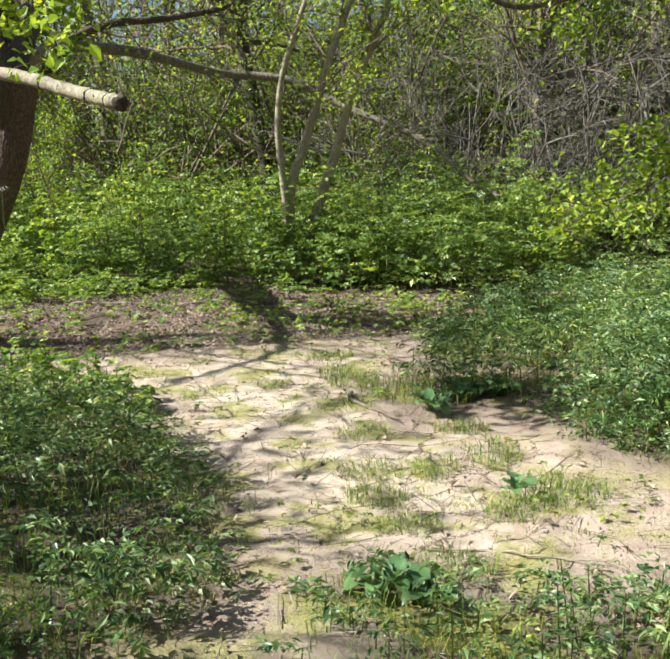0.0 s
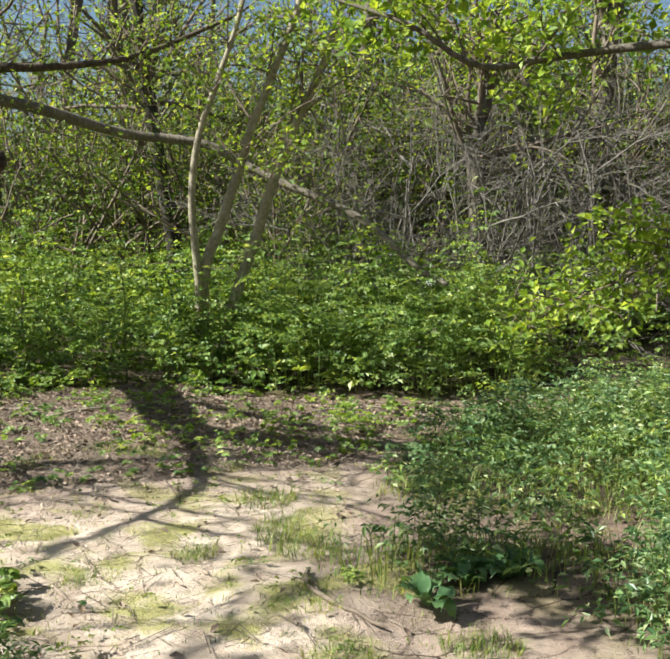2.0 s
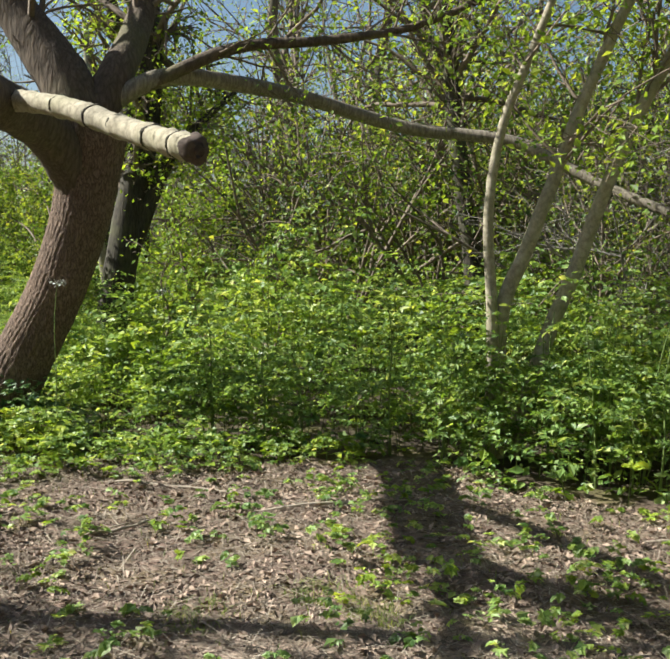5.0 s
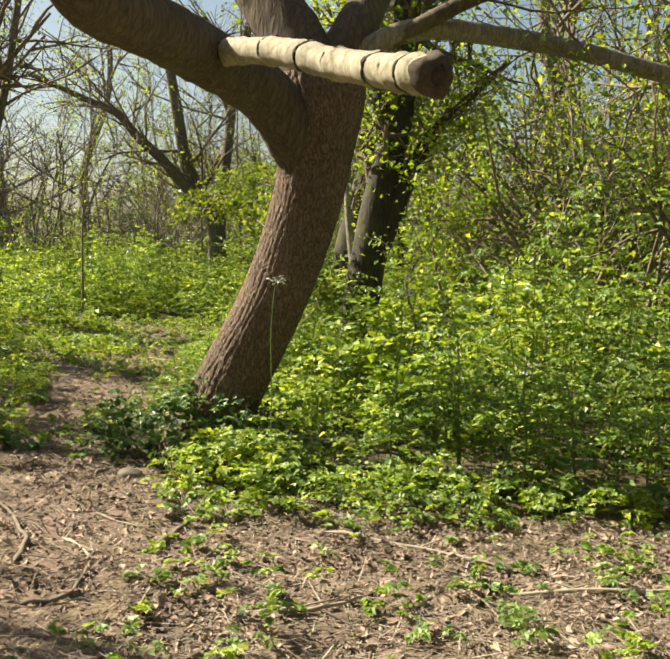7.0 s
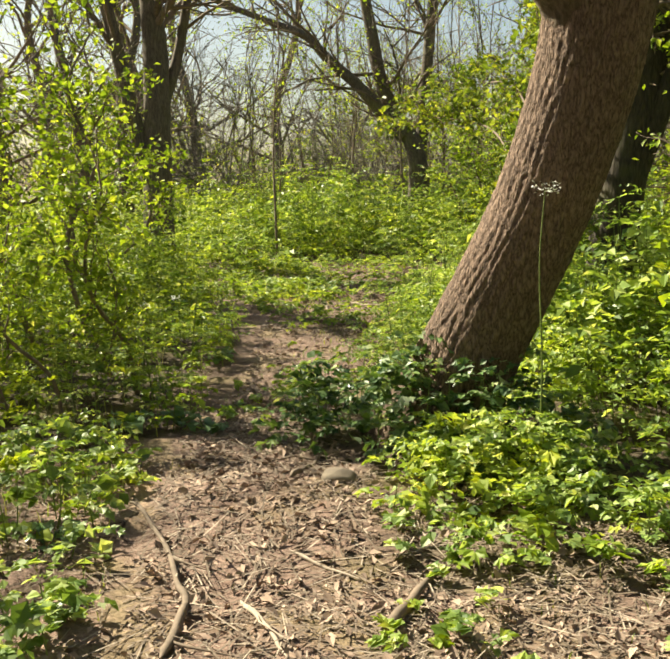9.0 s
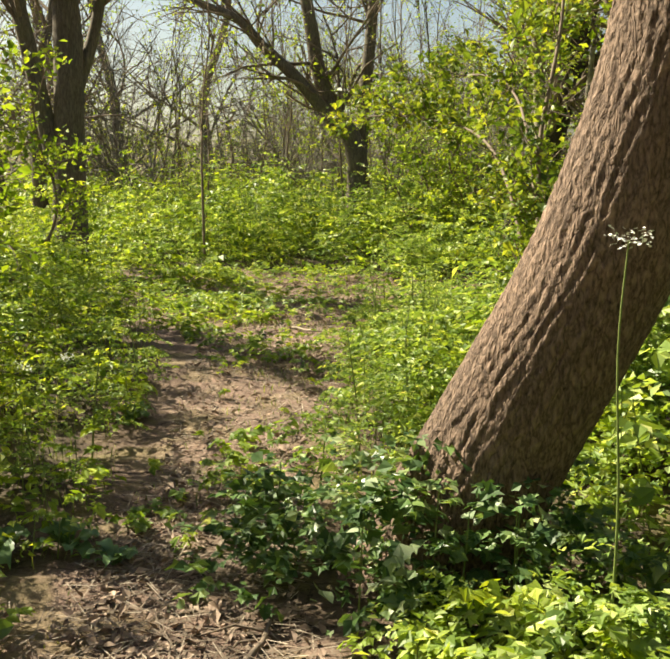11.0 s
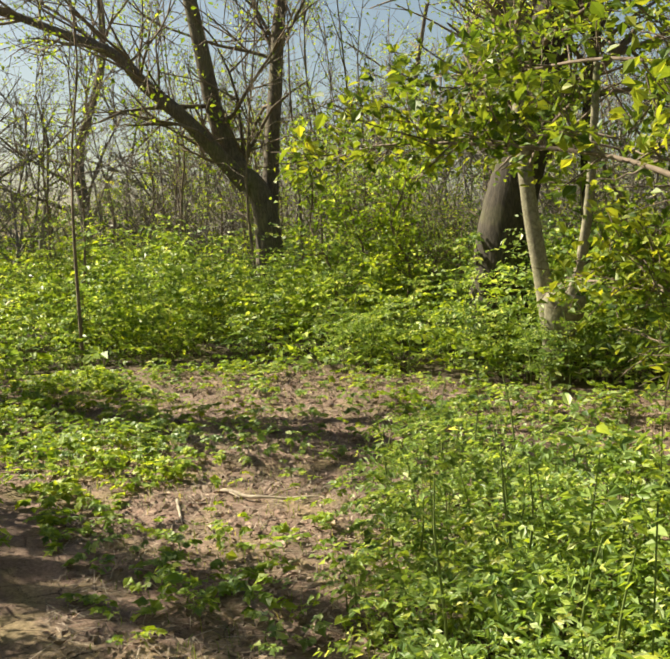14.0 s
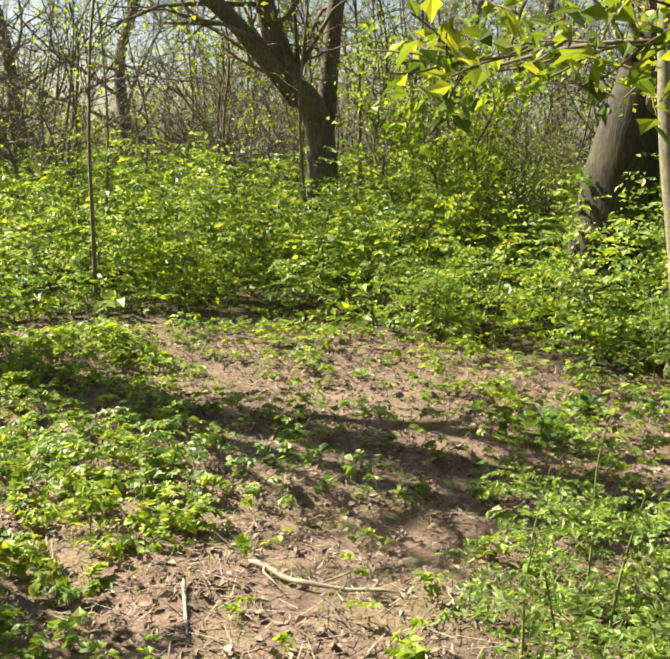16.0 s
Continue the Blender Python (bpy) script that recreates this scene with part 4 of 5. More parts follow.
thick = [shrub(61, 3.0, 6, HAW, 24, 0.046, "leafy hawthorn shrub in a dense thicket"), shrub(62, 3.4, 5, HAW, 24, 0.046, "leafy hawthorn shrub in a dense thicket"), shrub(63, 2.8, 6, FRESH, 20, 0.05, "yellow-green shrub in young leaf")]
spots = []
rng = np.random.default_rng(64)
for _ in range(80):
    x, y = rng.uniform(-7.5, 8.0), rng.uniform(12.6, 20.0)
    if (x > 0.3 and y < 16.5 and rng.uniform() < 0.93) or x < -6 or (x < -3.5 and y < 14.5):
        continue
    if any(abs((x - 0.6) * (b - 1) - (y - 1) * (a - 0.6)) / math.hypot(a - 0.6, b - 1) < 1.2 and y < b for a, b in ((-2.4, 14.2), (1.9, 14.1), (3.5, 15.7))):
        continue
    spots.append((x, y, rng.uniform(0.8, 1.3) + max(0.0, y - 13.0) * 0.1))
# the last three are added out of view, to throw shade on the ground
spots += [(-12.4, 18.4, 0.6), (-8.4, 17.6, 0.6), (-12.6, 18.8, 0.7), (-7.6, 17.6, 0.75), (-13.6, 20.0, 0.8), (-10.6, 19.6, 0.9), (-8.6, 18.4, 1.0), (-6.4, 17.4, 0.9), (-14.8, 21.5, 0.8), (-6.9, 4.7, 0.9), (-5.2, 1.1, 1.8), (-6.2, 2.6, 1.4)]
repeat(thick, spots, 65, "thicket shrubs")
# dark-leaved mass added behind the thicket in place of the wood's deep shade
ivied = [shrub(68, 3.6, 6, IVY, 30, 0.07, "dark ivy-leaved shrub added to stand for the shaded depth of the wood", name="dark_backing_shrub")]
repeat(ivied, [(-3.2, 18.6, 1.2), (0.4, 18.2, 1.3), (2.2, 17.6, 1.3), (4.0, 18.4, 1.3), (5.8, 17.4, 1.2), (7.2, 16.0, 1.1), (3.2, 16.8, 0.9), (1.4, 20.0, 1.6)], 69, "ivied shrubs")
bare = [shrub(66, 3.2, 4, None, 0, 0, "bare twiggy shrub without leaves", 3, TWIG_GREY, "bare_shrub")]
far_bare = []
rng = np.random.default_rng(168)
for _ in range(22):
    a, d = math.radians(rng.uniform(100, 168)), rng.uniform(17, 34)
    x, y = -6 + math.cos(a) * d, 9 + math.sin(a) * d
    if x > -15 and y < 24:
        continue
    far_bare.append((x, y, 0.9 + d * 0.04 * rng.uniform(0.6, 1.3)))
repeat(bare, far_bare + [(1.4, 13.5, 1.0), (2.6, 13.6, 1.1), (0.7, 13.7, 1.0), (3.6, 13.6, 1.1), (2.0, 14.8, 1.2), (4.6, 13.4, 0.9), (-0.2, 13.4, 0.9), (1.9, 13.6, 0.85), (3.0, 13.2, 1.0), (0.2, 14.4, 1.2), (2.9, 15.6, 1.3), (4.8, 14.5, 1.2), (5.6, 16.0, 1.3), (1.2, 16.2, 1.3), (-18.3, 17.3, 0.8), (-19.0, 19.0, 0.9), (-20.5, 17.8, 0.8), (-17.6, 19.6, 0.9), (-21.5, 20.5, 1.0), (-16.8, 21.0, 1.0), (-19.6, 22.0, 1.1), (-15.0, 22.5, 1.2), (-13.5, 21.5, 1.2), (-17.5, 24.0, 1.5), (-21.5, 24.0, 1.6), (-23.5, 21.5, 1.5), (-12.5, 24.0, 1.6)], 67, "bare shrubs")


def sapling(seed, height, label, per=10, name="sapling", low=0.3, twigs=14, leaf=0.042):
    rng = np.random.default_rng(seed)
    t = thing(name, (0, 0, 0), label, "sapling")
    pts = [(0, 0, -0.1)]
    for k in range(1, 6):
        pts.append((pts[-1][0] + rng.normal(0, 0.12), pts[-1][1] + rng.normal(0, 0.12), height * k / 5))
    limb_part(t, "trunk", pts, 0.022, 0.006, TWIG, rng, 6, base=(0, 0, 0), per=3)
    twigs_on(t, rng, pts, (0, 0, 0), twigs, height * 0.22, 0.008, 1, TWIG, FRESH, per, leaf, 0.06, from_u=low)
    return t


saps = [sapling(71, 4.2, "thin sapling with sparse young leaves"), sapling(72, 3.6, "thin sapling with sparse young leaves", 6), sapling(73, 5.0, "thin nearly bare sapling", 3)]
rng = np.random.default_rng(74)
spots = [(-14.0, 13.9, 1.0), (-19.5, 16.6, 1.0), (-15.85, 15.0, 0.9), (-21.0, 17.7, 1.1), (-22.0, 20.2, 1.2)]
for _ in range(64):
    a = rng.uniform(0, 1)
    spots.append((-17 - 9 * rng.uniform(0, 1) + 8 * a, 15.5 + 2 * a + 9 * rng.uniform(0, 1) + 2 * a, rng.uniform(0.7, 1.3)))
repeat(saps, spots, 75, "saplings")


def far_tree(seed, label, leaves=9, boughs=13):
    rng = np.random.default_rng(seed)
    t = thing("woodland_tree", (0, 0, 0), label, "tree")
    pts = [(0, 0, -0.2), (0.05, 0.02, 1.5), (rng.normal(0, 0.2), rng.normal(0, 0.2), 3.5), (rng.normal(0, 0.5), rng.normal(0, 0.5), 6.0), (rng.normal(0, 0.8), rng.normal(0, 0.8), 9.0)]
    limb_part(t, "trunk", pts, 0.2, 0.06, BARK_GREY, rng, 10, base=(0, 0, 0), flare=0.08)
    twigs_on(t, rng, pts, (0, 0, 0), boughs, 2.8, 0.05, 2, TWIG, FRESH, leaves, 0.065, spread=0.18, from_u=0.25)
    return t


wood = [far_tree(81, "woodland tree in thin spring leaf"), far_tree(82, "woodland tree in thin spring leaf")]
rng = np.random.default_rng(83)
spots = []
for _ in range(48):
    a, d = rng.uniform(0, 6.283), rng.uniform(17, 42)
    x, y = -4 + math.cos(a) * d, 8 + math.sin(a) * d
    gap = abs(math.degrees(math.atan2(-(x + 5), y - 8)) - 42)
    if gap < 16 and d < 25:
        continue
    spots.append((x, y, rng.uniform(0.8, 1.3)))
for _ in range(9):
    spots.append((rng.uniform(-9, 12), rng.uniform(17, 28), rng.uniform(0.7, 1.1)))
# the first two are added beside the view to shade clay and path
spots += [(-5.6, -1.7, 0.95), (-12.6, 8.5, 0.7), (-4.8, 19.0, 1.0), (-6.5, 21.0, 1.1), (-8.0, 19.6, 1.0), (-22.0, 14.0, 0.9), (-24.5, 16.0, 1.0), (-25.0, 13.0, 1.0), (-27.0, 17.5, 1.1)]
# unseen trees added round the clearing, east and south, to block skylight
for k in range(30):
    a = math.radians(-100 + 150 * k / 29)
    d = (8.5, 11.0, 14.0)[k % 3] + rng.uniform(0, 1.5)
    spots.append((2.5 + math.cos(a) * d, 4.0 + math.sin(a) * d * 1.1, rng.uniform(1.2, 1.7)))
repeat(wood, spots, 84, "woodland trees")


# trees added out of view towards the sun, to dapple the ground
shade_spots = [(-10.5, 3.4, 0.9), (-14.0, 5.6, 1.0), (-6.4, -1.0, 0.9), (-17.0, 8.2, 1.0), (-11.0, 0.0, 1.0), (-16.5, 3.5, 1.1), (-5.5, -3.5, 0.9), (-7.5, 4.7, 0.85), (-9.4, 1.0, 1.0), (-14.5, 8.4, 0.9), (-17.8, 10.2, 0.9)]
shade_tree = far_tree(86, "unseen woodland tree with a thin crown, added to cast dappled shade", 2, 9)
shade_tree.matrix_basis = place(None, -22.0, 6.0, 40, 1.0)
rng = np.random.default_rng(85)
for n, (x, y, size) in enumerate(shade_spots):
    copy_thing(shade_tree, Matrix.Identity(4)).matrix_basis = place(None, x, y, rng.uniform(0, 360), size)


# ---- yellow-green maple reaching in over the clearing ----
simple_tree("field_maple", "field maple with yellow-green young leaves over the clearing", (5.6, 8.3, 0), [
    ([(5.6, 8.3, -0.1), (5.55, 8.3, 1.2), (5.5, 8.35, 2.2), (5.4, 8.4, 3.4), (5.3, 8.5, 5.0)], 0.13, 0.06),
    ([(5.5, 8.35, 2.3), (4.2, 8.5, 2.9), (3.2, 8.8, 2.95), (2.4, 9.0, 2.9), (1.75, 8.5, 2.75), (1.2, 8.4, 3.05), (0.6, 8.6, 3.3)], 0.05, 0.014),
    ([(5.5, 8.35, 1.6), (4.4, 8.9, 1.7), (3.5, 9.3, 1.35), (2.9, 9.6, 1.0), (2.5, 9.8, 0.8)], 0.035, 0.008),
    ([(5.45, 8.4, 2.8), (4.0, 7.6, 3.1), (2.6, 7.0, 3.15), (1.4, 6.6, 3.2), (0.2, 6.3, 3.35)], 0.045, 0.012),
    ([(5.4, 8.4, 3.2), (4.2, 8.6, 3.5), (3.0, 9.2, 3.6), (1.9, 9.5, 3.7), (0.6, 9.6, 3.9)], 0.045, 0.012)], BARK_GREY, 50, twigs=15, length=0.75, order=1, per=26, leaf=0.078, from_u=0.35, sides=8)

# ---- young trees at the path's edge ----
edge = [sapling(76, 2.3, "young tree in bright leaf beside the path", 14, "young_tree", leaf=0.055), sapling(77, 2.0, "young tree in bright leaf beside the path", 18, "young_tree", leaf=0.055)]
repeat(edge, [(-6.9, 8.12, 1.0), (-6.3, 8.0, 0.75), (-7.6, 7.9, 1.0), (-5.9, 7.4, 0.6), (-6.5, 7.3, 0.6), (-8.3, 8.5, 0.9), (-9.3, 9.1, 0.8), (-10.6, 9.6, 1.0), (-5.9, 13.4, 1.1), (-5.7, 14.4, 1.2), (-12.4, 17.2, 1.1), (-12.9, 16.6, 1.0), (-13.5, 17.2, 1.1), (-11.9, 18.2, 1.4), (-14.2, 18.0, 1.1), (-3.3, 10.4, 0.7), (-4.6, 10.8, 0.8), (-6.2, 7.7, 0.45), (-6.0, 7.2, 0.4)], 78, "young trees by the path")
simple_tree("young_tree", "slim young elder leaning its leaves over the path", (-5.2, 10.1, 0), [
    ([(-5.2, 10.1, -0.1), (-5.22, 10.12, 0.5), (-5.2, 10.2, 1.0), (-5.3, 10.3, 1.5), (-5.35, 10.5, 2.1), (-5.5, 10.7, 2.7)], 0.02, 0.006),
    ([(-5.2, 10.15, 0.8), (-5.6, 10.4, 1.35), (-6.1, 10.7, 1.6), (-6.8, 10.95, 1.72), (-7.3, 11.05, 1.76), (-7.6, 11.05, 1.72)], 0.011, 0.003),
    ([(-5.25, 10.25, 1.1), (-5.7, 10.65, 1.7), (-6.3, 11.1, 1.95), (-6.9, 11.4, 2.02), (-7.4, 11.5, 2.0)], 0.01, 0.003),
    ([(-5.2, 10.15, 0.7), (-5.6, 10.7, 1.0), (-6.0, 11.2, 1.15), (-6.5, 11.6, 1.2), (-7.1, 12.1, 1.2)], 0.009, 0.003),
    ([(-5.3, 10.3, 1.4), (-5.6, 10.8, 2.0), (-6.0, 11.3, 2.4), (-6.5, 11.7, 2.6)], 0.009, 0.003),
    ([(-5.2, 10.1, 0.5), (-5.4, 10.6, 0.75), (-5.7, 11.1, 0.85), (-6.1, 11.6, 0.9), (-6.8, 12.2, 0.95)], 0.008, 0.003)], TWIG, 51, twigs=26, length=0.3, order=1, per=12, leaf=0.045, leaf_mat=ELDER, from_u=0.3, sides=6, flare=0.0, spread=0.04, twig_r=0.004)


# ---- cow parsley ----
def cow_parsley(seed, height, flower=True):
    rng = np.random.default_rng(seed)
    t = thing("cow_parsley", (0, 0, 0), "tall cow parsley with a white flower head" if flower else "feathery green cow parsley not yet in flower", "plant")
    stem = spline([(0, 0, -0.02), (0.02, 0.01, height * 0.4), (0.03, 0.04, height * 0.75), (0.06, 0.05, height)], 4)
    child("stalk", mesh_of("stalk", *tube(stem, np.linspace(0.004 if flower else 0.006, 0.002, len(stem)), 5), [STEM], smooth=True), t)
    for k in range(5 if flower else 9):
        a, z = rng.uniform(0, 6.283), height * rng.uniform(0.1, 0.4 if flower else 1.0)
        n = 64
        u = rng.uniform(0.15, 1, n)
        out = np.array([math.cos(a), math.sin(a), 0.0])
        side = np.array([-out[1], out[0], 0.0])
        pos = np.array([0.02, 0.02, z]) + out * (u * 0.25)[:, None] + side * (rng.uniform(-1, 1, n) * 0.12 * (1.15 - u))[:, None] + np.array([0, 0, 1.0]) * (0.12 * u - 0.16 * u**2)[:, None]
        v, f = leaf_sheet(pos, 0.027 * np.minimum(rng.lognormal(0, 0.25, n), 1.5), rng, 1.0, 0.45, True)
        child("frond", mesh_of("frond", v, f, [NETTLE]), t)["kind"] = "stuff"
    if not flower:
        return t
    n = 70
    r, a = 0.05 * np.sqrt(rng.uniform(0, 1, n)), rng.uniform(0, 6.283, n)
    pos = stem[-1] + np.column_stack([r * np.cos(a), r * np.sin(a), 0.012 * np.cos(r * 25) + rng.normal(0, 0.012, n)])
    head = child("flower_head", mesh_of("flower_head", *leaf_sheet(pos, 0.011, rng, 2.0, 0.9), [FLOWER]), t, "white lacy flower head")
    tagged(head, kind="stuff")
    return t


parsley = [cow_parsley(92, 1.0), cow_parsley(93, 0.8)]
repeat(parsley, [(-3.62, 8.5, 1.17), (-3.1, 9.0, 1.4), (-5.9, 8.1, 0.6), (-2.7, 9.7, 0.8), (-1.0, 9.75, 0.9), (0.6, 9.6, 0.9), (1.4, 9.8, 1.0), (-6.0, 7.9, 0.7)], 94, "cow parsley")


feathery = [cow_parsley(98, 0.5, False), cow_parsley(99, 0.65, False)]
rng = np.random.default_rng(100)
spots = [(-7.7, 11.5, 1.0), (-7.3, 11.1, 1.1), (-6.9, 10.7, 1.1), (-6.5, 10.35, 1.1), (-6.1, 9.9, 1.1), (-5.6, 9.4, 1.0), (-5.9, 9.9, 1.2), (-6.6, 10.9, 1.2), (-6.1, 10.3, 1.3), (-5.5, 9.6, 1.1), (-7.0, 11.4, 1.2), (-6.4, 10.6, 1.2), (-6.8, 11.2, 1.1), (-7.2, 11.9, 1.2), (-7.6, 12.2, 1.1), (-5.9, 10.1, 1.1), (-7.7, 12.0, 1.1), (-7.2, 11.5, 1.1), (-6.9, 11.1, 1.1), (-6.5, 10.8, 1.1), (-8.2, 12.3, 0.9), (-7.9, 12.2, 1.0), (-6.1, 8.0, 0.9), (-6.4, 8.4, 1.0), (-6.0, 7.5, 0.8), (-7.0, 9.0, 0.9), (-5.3, 8.9, 0.8)]
for _ in range(26):
    x = rng.uniform(-3.2, 2.2)
    spots.append((x, 9.55 + rng.uniform(0, 0.5) - (0.5 if x < -2 else 0.0), rng.uniform(1.2, 1.9)))
for _ in range(22):
    spots.append((rng.uniform(-13, -9), rng.uniform(15.2, 16.4), rng.uniform(1.0, 1.6)))
repeat(feathery, spots, 102, "feathery cow parsley")


# ---- broad-leaved dock ----
def dock_leaf(long, wide, droop):
    """A long leaf on its stalk, folded along the midrib and bending over."""
    u = np.linspace(0, 1, 8)
    half = wide * np.interp(u, [0, 0.22, 0.34, 0.55, 0.8, 1], [0.03, 0.04, 0.42, 0.5, 0.34, 0.02])
    x = long * np.sin(u * (0.5 + droop)) / (0.5 + droop)
    z = long * (0.75 * u - droop * 0.75 * u**2)
    ripple = 0.012 * np.sin(u * 17)
    rows = [np.column_stack([x, k * half, z + abs(k) * 0.3 * half + k * ripple]) for k in (-1, 0, 1)]
    v = np.stack(rows, 1).reshape(-1, 3)
    i = np.arange(7) * 3
    f = np.concatenate([np.stack([i + k, i + 3 + k, i + 4 + k, i + 1 + k], 1) for k in (0, 1)])
    return mesh_of("leaf", v, f, [DOCK], smooth=True)


def dock_plant(seed):
    rng = np.random.default_rng(seed)
    t = thing("dock", (0, 0, 0), "low dock plant with broad crinkled green leaves", "plant")
    shapes = [dock_leaf(0.2, 0.075, 0.75), dock_leaf(0.24, 0.085, 1.0), dock_leaf(0.15, 0.06, 0.5)]
    for k in range(13):
        leaf = child("leaf", shapes[k % 3], t)
        leaf.matrix_basis = pose(0, 0, 0.0, rng.uniform(-14, 14), rng.uniform(-28, 10), k * 137.5 + rng.uniform(-15, 15)) @ Matrix.Scale(rng.uniform(0.75, 1.15), 4)
    return t


docks = [dock_plant(120), dock_plant(121)]
repeat(docks, [(1.86, 2.22, 0.8), (1.71, 2.28, 1.0), (2.09, 3.35, 0.65), (1.68, 4.94, 0.9), (1.86, 4.97, 0.8), (1.54, 4.63, 1.0), (1.69, 4.87, 0.65), (1.89, 5.09, 0.9), (-9.2, 14.03, 0.8), (-9.31, 14.53, 1.0), (-5.16, 7.88, 0.65), (-5.4, 7.82, 0.9), (-4.16, 6.71, 0.8), (-5.49, 7.58, 1.0), (-4.67, 8.44, 0.65), (-6.89, 8.89, 0.9), (-9.35, 14.09, 0.8), (-9.06, 13.76, 0.65)], 122, "dock plants")


# ---- grass tufts on the clay ----
def grass_tuft(seed, label):
    rng = np.random.default_rng(seed)
    n = 260
    a, r = rng.uniform(0, 6.283, n), 0.17 * np.sqrt(rng.uniform(0, 1, n))
    pos = np.column_stack([r * np.cos(a), r * np.sin(a) * 0.8, np.full(n, -0.02)])
    v, f = blades(pos, rng.uniform(0.03, 0.1, n), rng, 0.0018, 1.7)
    return tagged(new("grass_tuft", mesh_of("grass_tuft", v, f, [GRASS])), label, "grass tuft")


tufts = [grass_tuft(95, "small tuft of thin grass on dry clay"), grass_tuft(96, "small tuft of thin grass on dry clay")]
repeat(tufts, [(0.6, 6.0, 1.2), (0.9, 5.3, 1.3), (1.4, 3.5, 1.0), (1.02, 4.6, 1.0), (0.1, 4.7, 0.8), (1.7, 3.6, 0.9), (2.15, 3.15, 1.1), (1.9, 2.55, 1.0), (1.6, 2.2, 1.0), (0.75, 5.55, 0.9), (1.5, 3.2, 0.9), (0.45, 5.1, 0.7), (-0.3, 5.6, 0.8), (-1.0, 6.5, 1.0), (-0.7, 7.0, 1.0), (-0.4, 6.9, 0.8), (0.2, 6.6, 0.8), (1.95, 3.9, 1.1), (1.25, 4.1, 0.9), (2.3, 3.4, 1.2), (1.7, 2.9, 0.8), (1.75, 4.3, 0.9)], 97, "grass tufts on the clay")


# ---- stone, sticks and fallen branches ----
def stone(x, y, size, label):
    rng = np.random.default_rng(int(abs(x) * 100))
    bm = bmesh.new()
    bmesh.ops.create_icosphere(bm, subdivisions=3, radius=1)
    for v in bm.verts:
        v.co *= 1 + 0.22 * noise.noise(v.co * 1.3) + 0.05 * noise.noise(v.co * 5)
        v.co = Vector((v.co.x * size, v.co.y * size * 0.75, max(v.co.z, -0.5) * size * 0.5))
    me = bpy.data.meshes.new("stone")
    bm.to_mesh(me)
    bm.free()
    me.materials.append(STONE)
    for p in me.polygons:
        p.use_smooth = True
    ob = new("stone", me)
    ob.matrix_world = pose(x, y, float(ground_z(np.array([[x, y]]))[0]) + size * 0.1, 0, 0, 37 * x)
    return tagged(ob, label, "stone")


stone(-4.1, 7.86, 0.075, "pale rounded stone half sunk in the path")
stone(-8.6, 12.1, 0.05, "small pale stone on trodden earth")


def stick(pts, r0, mat, label, seed, side=0):
    """A fallen branch along a line on the ground, with its side twigs."""
    rng = np.random.default_rng(seed)
    base = np.array([*pts[0], 0.0])
    xy = spline([(*p, 0.0) for p in pts], 6)[:, :2]
    z = ground_z(xy) + r0 * 0.8 + 0.01 * np.abs(np.sin(np.arange(len(xy)) * 0.7 + seed))
    line = np.column_stack([xy, z]) - base
    t = thing("fallen_branch", tuple(base), label, "branch")
    child("stem", mesh_of("stem", *tube(line, np.linspace(r0, r0 * 0.45, len(line)) * np.clip(np.minimum(np.arange(len(line)) + 0.15, len(line) - 0.85 - np.arange(len(line))), 0, 1), 8, 0.08, rng), [mat], smooth=True), t)
    for _ in range(side):
        i = rng.integers(2, len(line) - 1)
        a = rng.uniform(0, 6.283)
        q = np.array([line[i], line[i] + [0.09 * math.cos(a), 0.09 * math.sin(a), 0.02], line[i] + [0.2 * math.cos(a + 0.3), 0.2 * math.sin(a + 0.3), 0.015]])
        child("side_twig", mesh_of("side_twig", *tube(q, [r0 * 0.4, r0 * 0.3, 0.002], 5), [mat], smooth=True), t)
    return t


stick([(-2.8, 6.45), (-2.75, 6.6), (-2.85, 6.75), (-3.05, 6.95)], 0.012, TWIG, "thin curved stick lying on the path", 101)
stick([(-3.2, 6.65), (-3.45, 6.85), (-3.6, 6.9), (-3.9, 7.0), (-4.4, 7.1)], 0.014, TWIG, "long crooked fallen branch on leaf litter", 102, 2)
stick([(-2.98, 7.18), (-3.1, 7.4), (-3.22, 7.6)], 0.02, TWIG, "short mossy piece of branch on the path", 103)
stick([(-4.2, 7.7), (-4.3, 7.85), (-4.45, 8.02)], 0.014, TWIG, "short forked stick beside a stone", 104, 2)
stick([(-3.6, 7.3), (-3.3, 7.38)], 0.008, TWIG_PALE, "pale dry stick across the path", 105)
stick([(-3.4, 7.0), (-3.2, 6.96), (-3.0, 6.9)], 0.01, TWIG_PALE, "pale forked stick on the path", 106, 2)
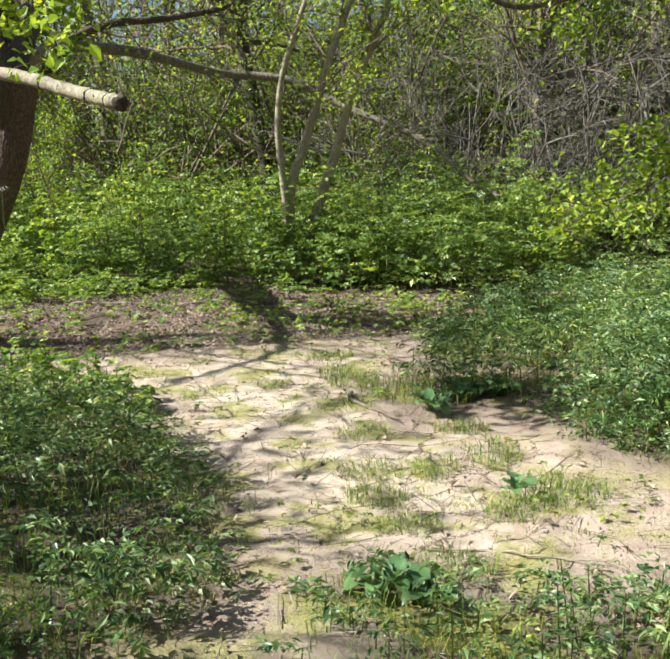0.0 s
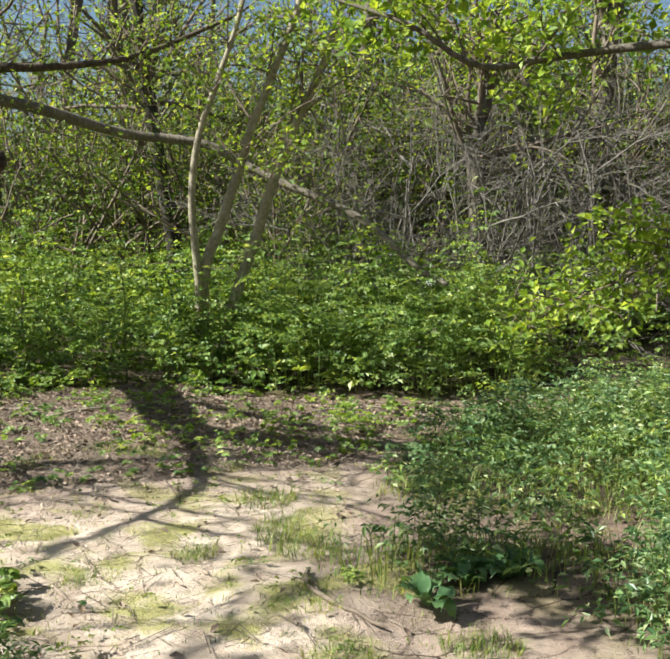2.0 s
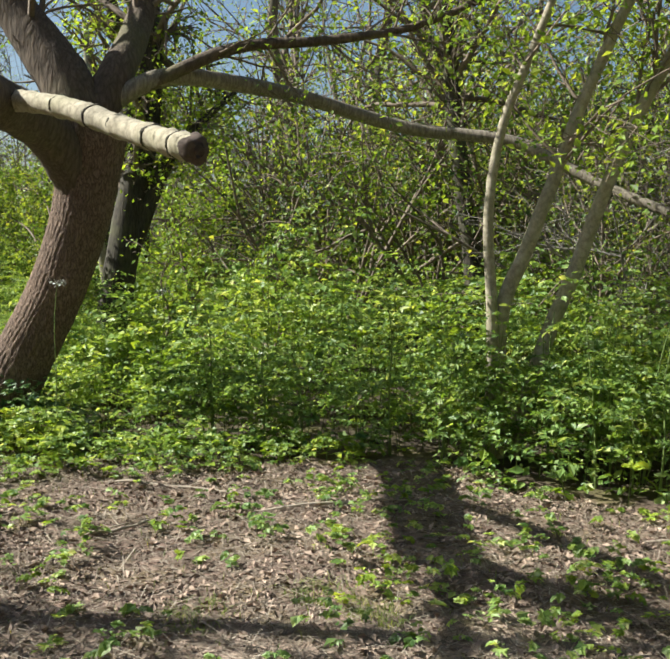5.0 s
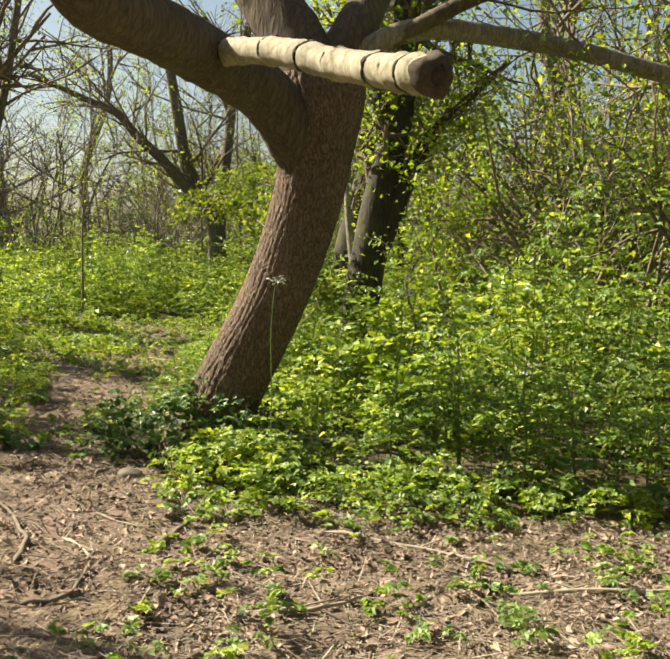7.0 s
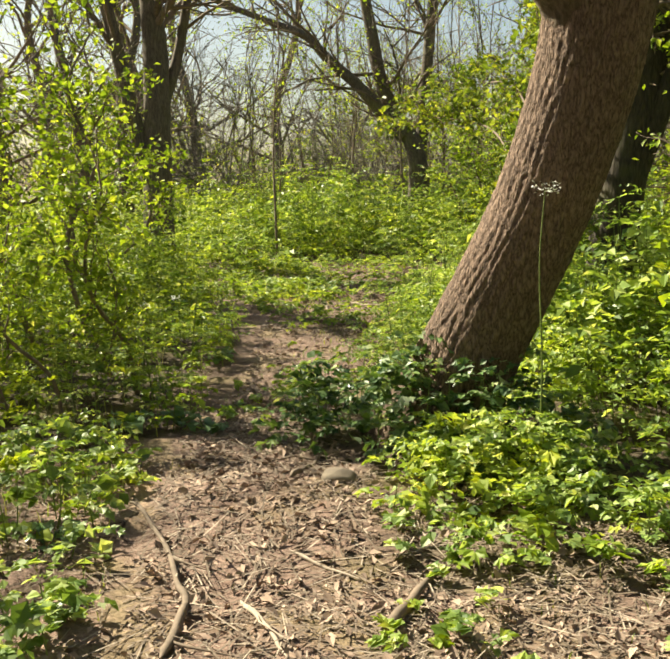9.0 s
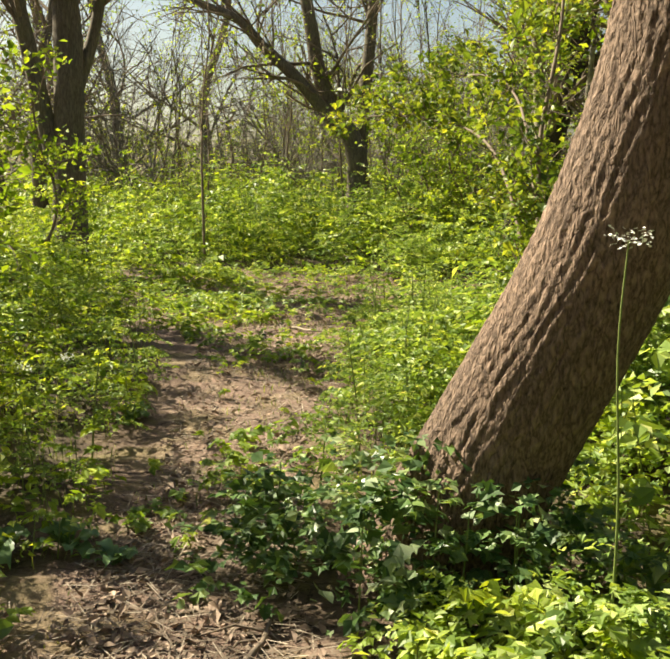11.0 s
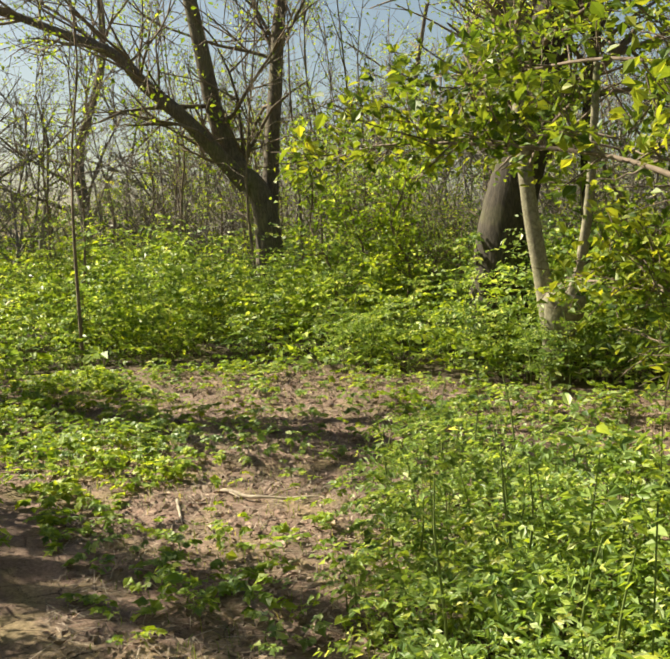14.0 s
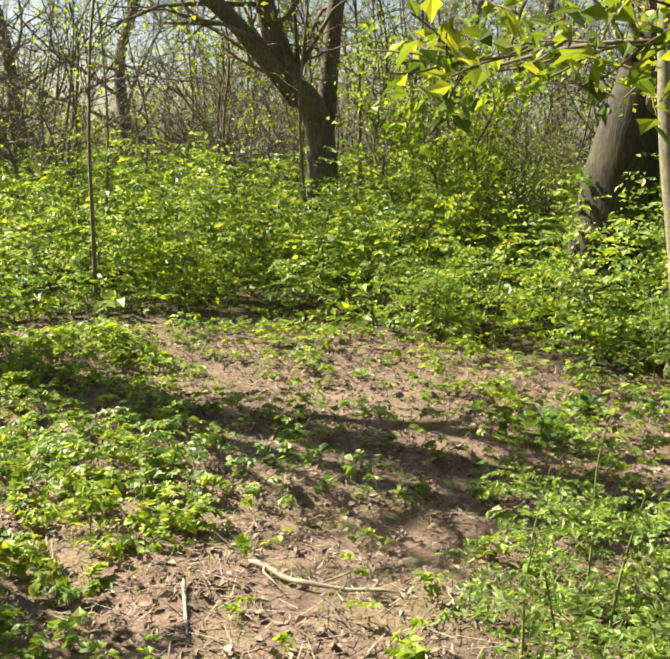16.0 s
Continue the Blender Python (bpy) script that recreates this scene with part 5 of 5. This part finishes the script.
stick([(-2.1, 7.1), (-2.0, 7.25), (-1.95, 7.45)], 0.012, TWIG_PALE, "pale stick on leaf litter", 107, 1)
stick([(-2.6, 7.9), (-2.1, 8.1), (-1.7, 8.2)], 0.011, TWIG_PALE, "dry stick on leaf litter", 108, 1)
stick([(-1.6, 7.9), (-1.2, 8.3), (-0.9, 8.5)], 0.012, TWIG_PALE, "dry stick on leaf litter", 109, 2)
stick([(-9.0, 11.6), (-8.7, 11.62), (-8.4, 11.8)], 0.014, TWIG_PALE, "pale fallen branch on the clearing floor", 110, 2)
stick([(-9.0, 11.3), (-8.85, 11.2), (-8.7, 11.1)], 0.01, TWIG_PALE, "bent pale stick on trodden earth", 111)
stick([(1.75, 2.68), (2.05, 2.72), (2.2, 2.7), (2.45, 2.72)], 0.006, TWIG_PALE, "thin pale stick on dry clay", 112)
stick([(0.4, 8.6), (0.9, 8.8), (1.6, 8.75), (2.1, 8.6)], 0.01, TWIG_PALE, "dry branch at the thicket's edge", 113, 4)
stick([(1.2, 8.5), (1.6, 8.65), (2.0, 8.9)], 0.008, TWIG_PALE, "dry twigs at the thicket's edge", 114, 4)
stick([(1.0, 4.95), (1.05, 4.7), (1.25, 4.5), (1.4, 4.4)], 0.014, TWIG, "crooked stick beside a weed clump", 115, 1)
stick([(-2.68, 7.38), (-2.55, 7.22)], 0.014, TWIG, "short broken stick on leaf litter", 116)


# ---- distance: a wooded skyline ----
def far_woods():
    rng = np.random.default_rng(91)
    pile = Pile()
    n = 70000
    a = rng.uniform(0, 6.283, n)
    d = rng.uniform(52, 75, n)
    top = 7.5 + 2.5 * np.sin(a * 9) + 1.5 * np.sin(a * 23 + 1)
    pos = np.column_stack([-5 + np.cos(a) * d, 10 + np.sin(a) * d, np.maximum(0.1, top) * rng.uniform(0, 1, n) ** 0.8])
    pile.put(*leaf_sheet(pos, rng.uniform(0.2, 0.5, n), rng, 0.3, 0.8))
    return tagged(new("far_woods", pile.mesh("far_woods", [HAW])), "distant wood edge beyond the field", "woods", kind="stuff")


far_woods()
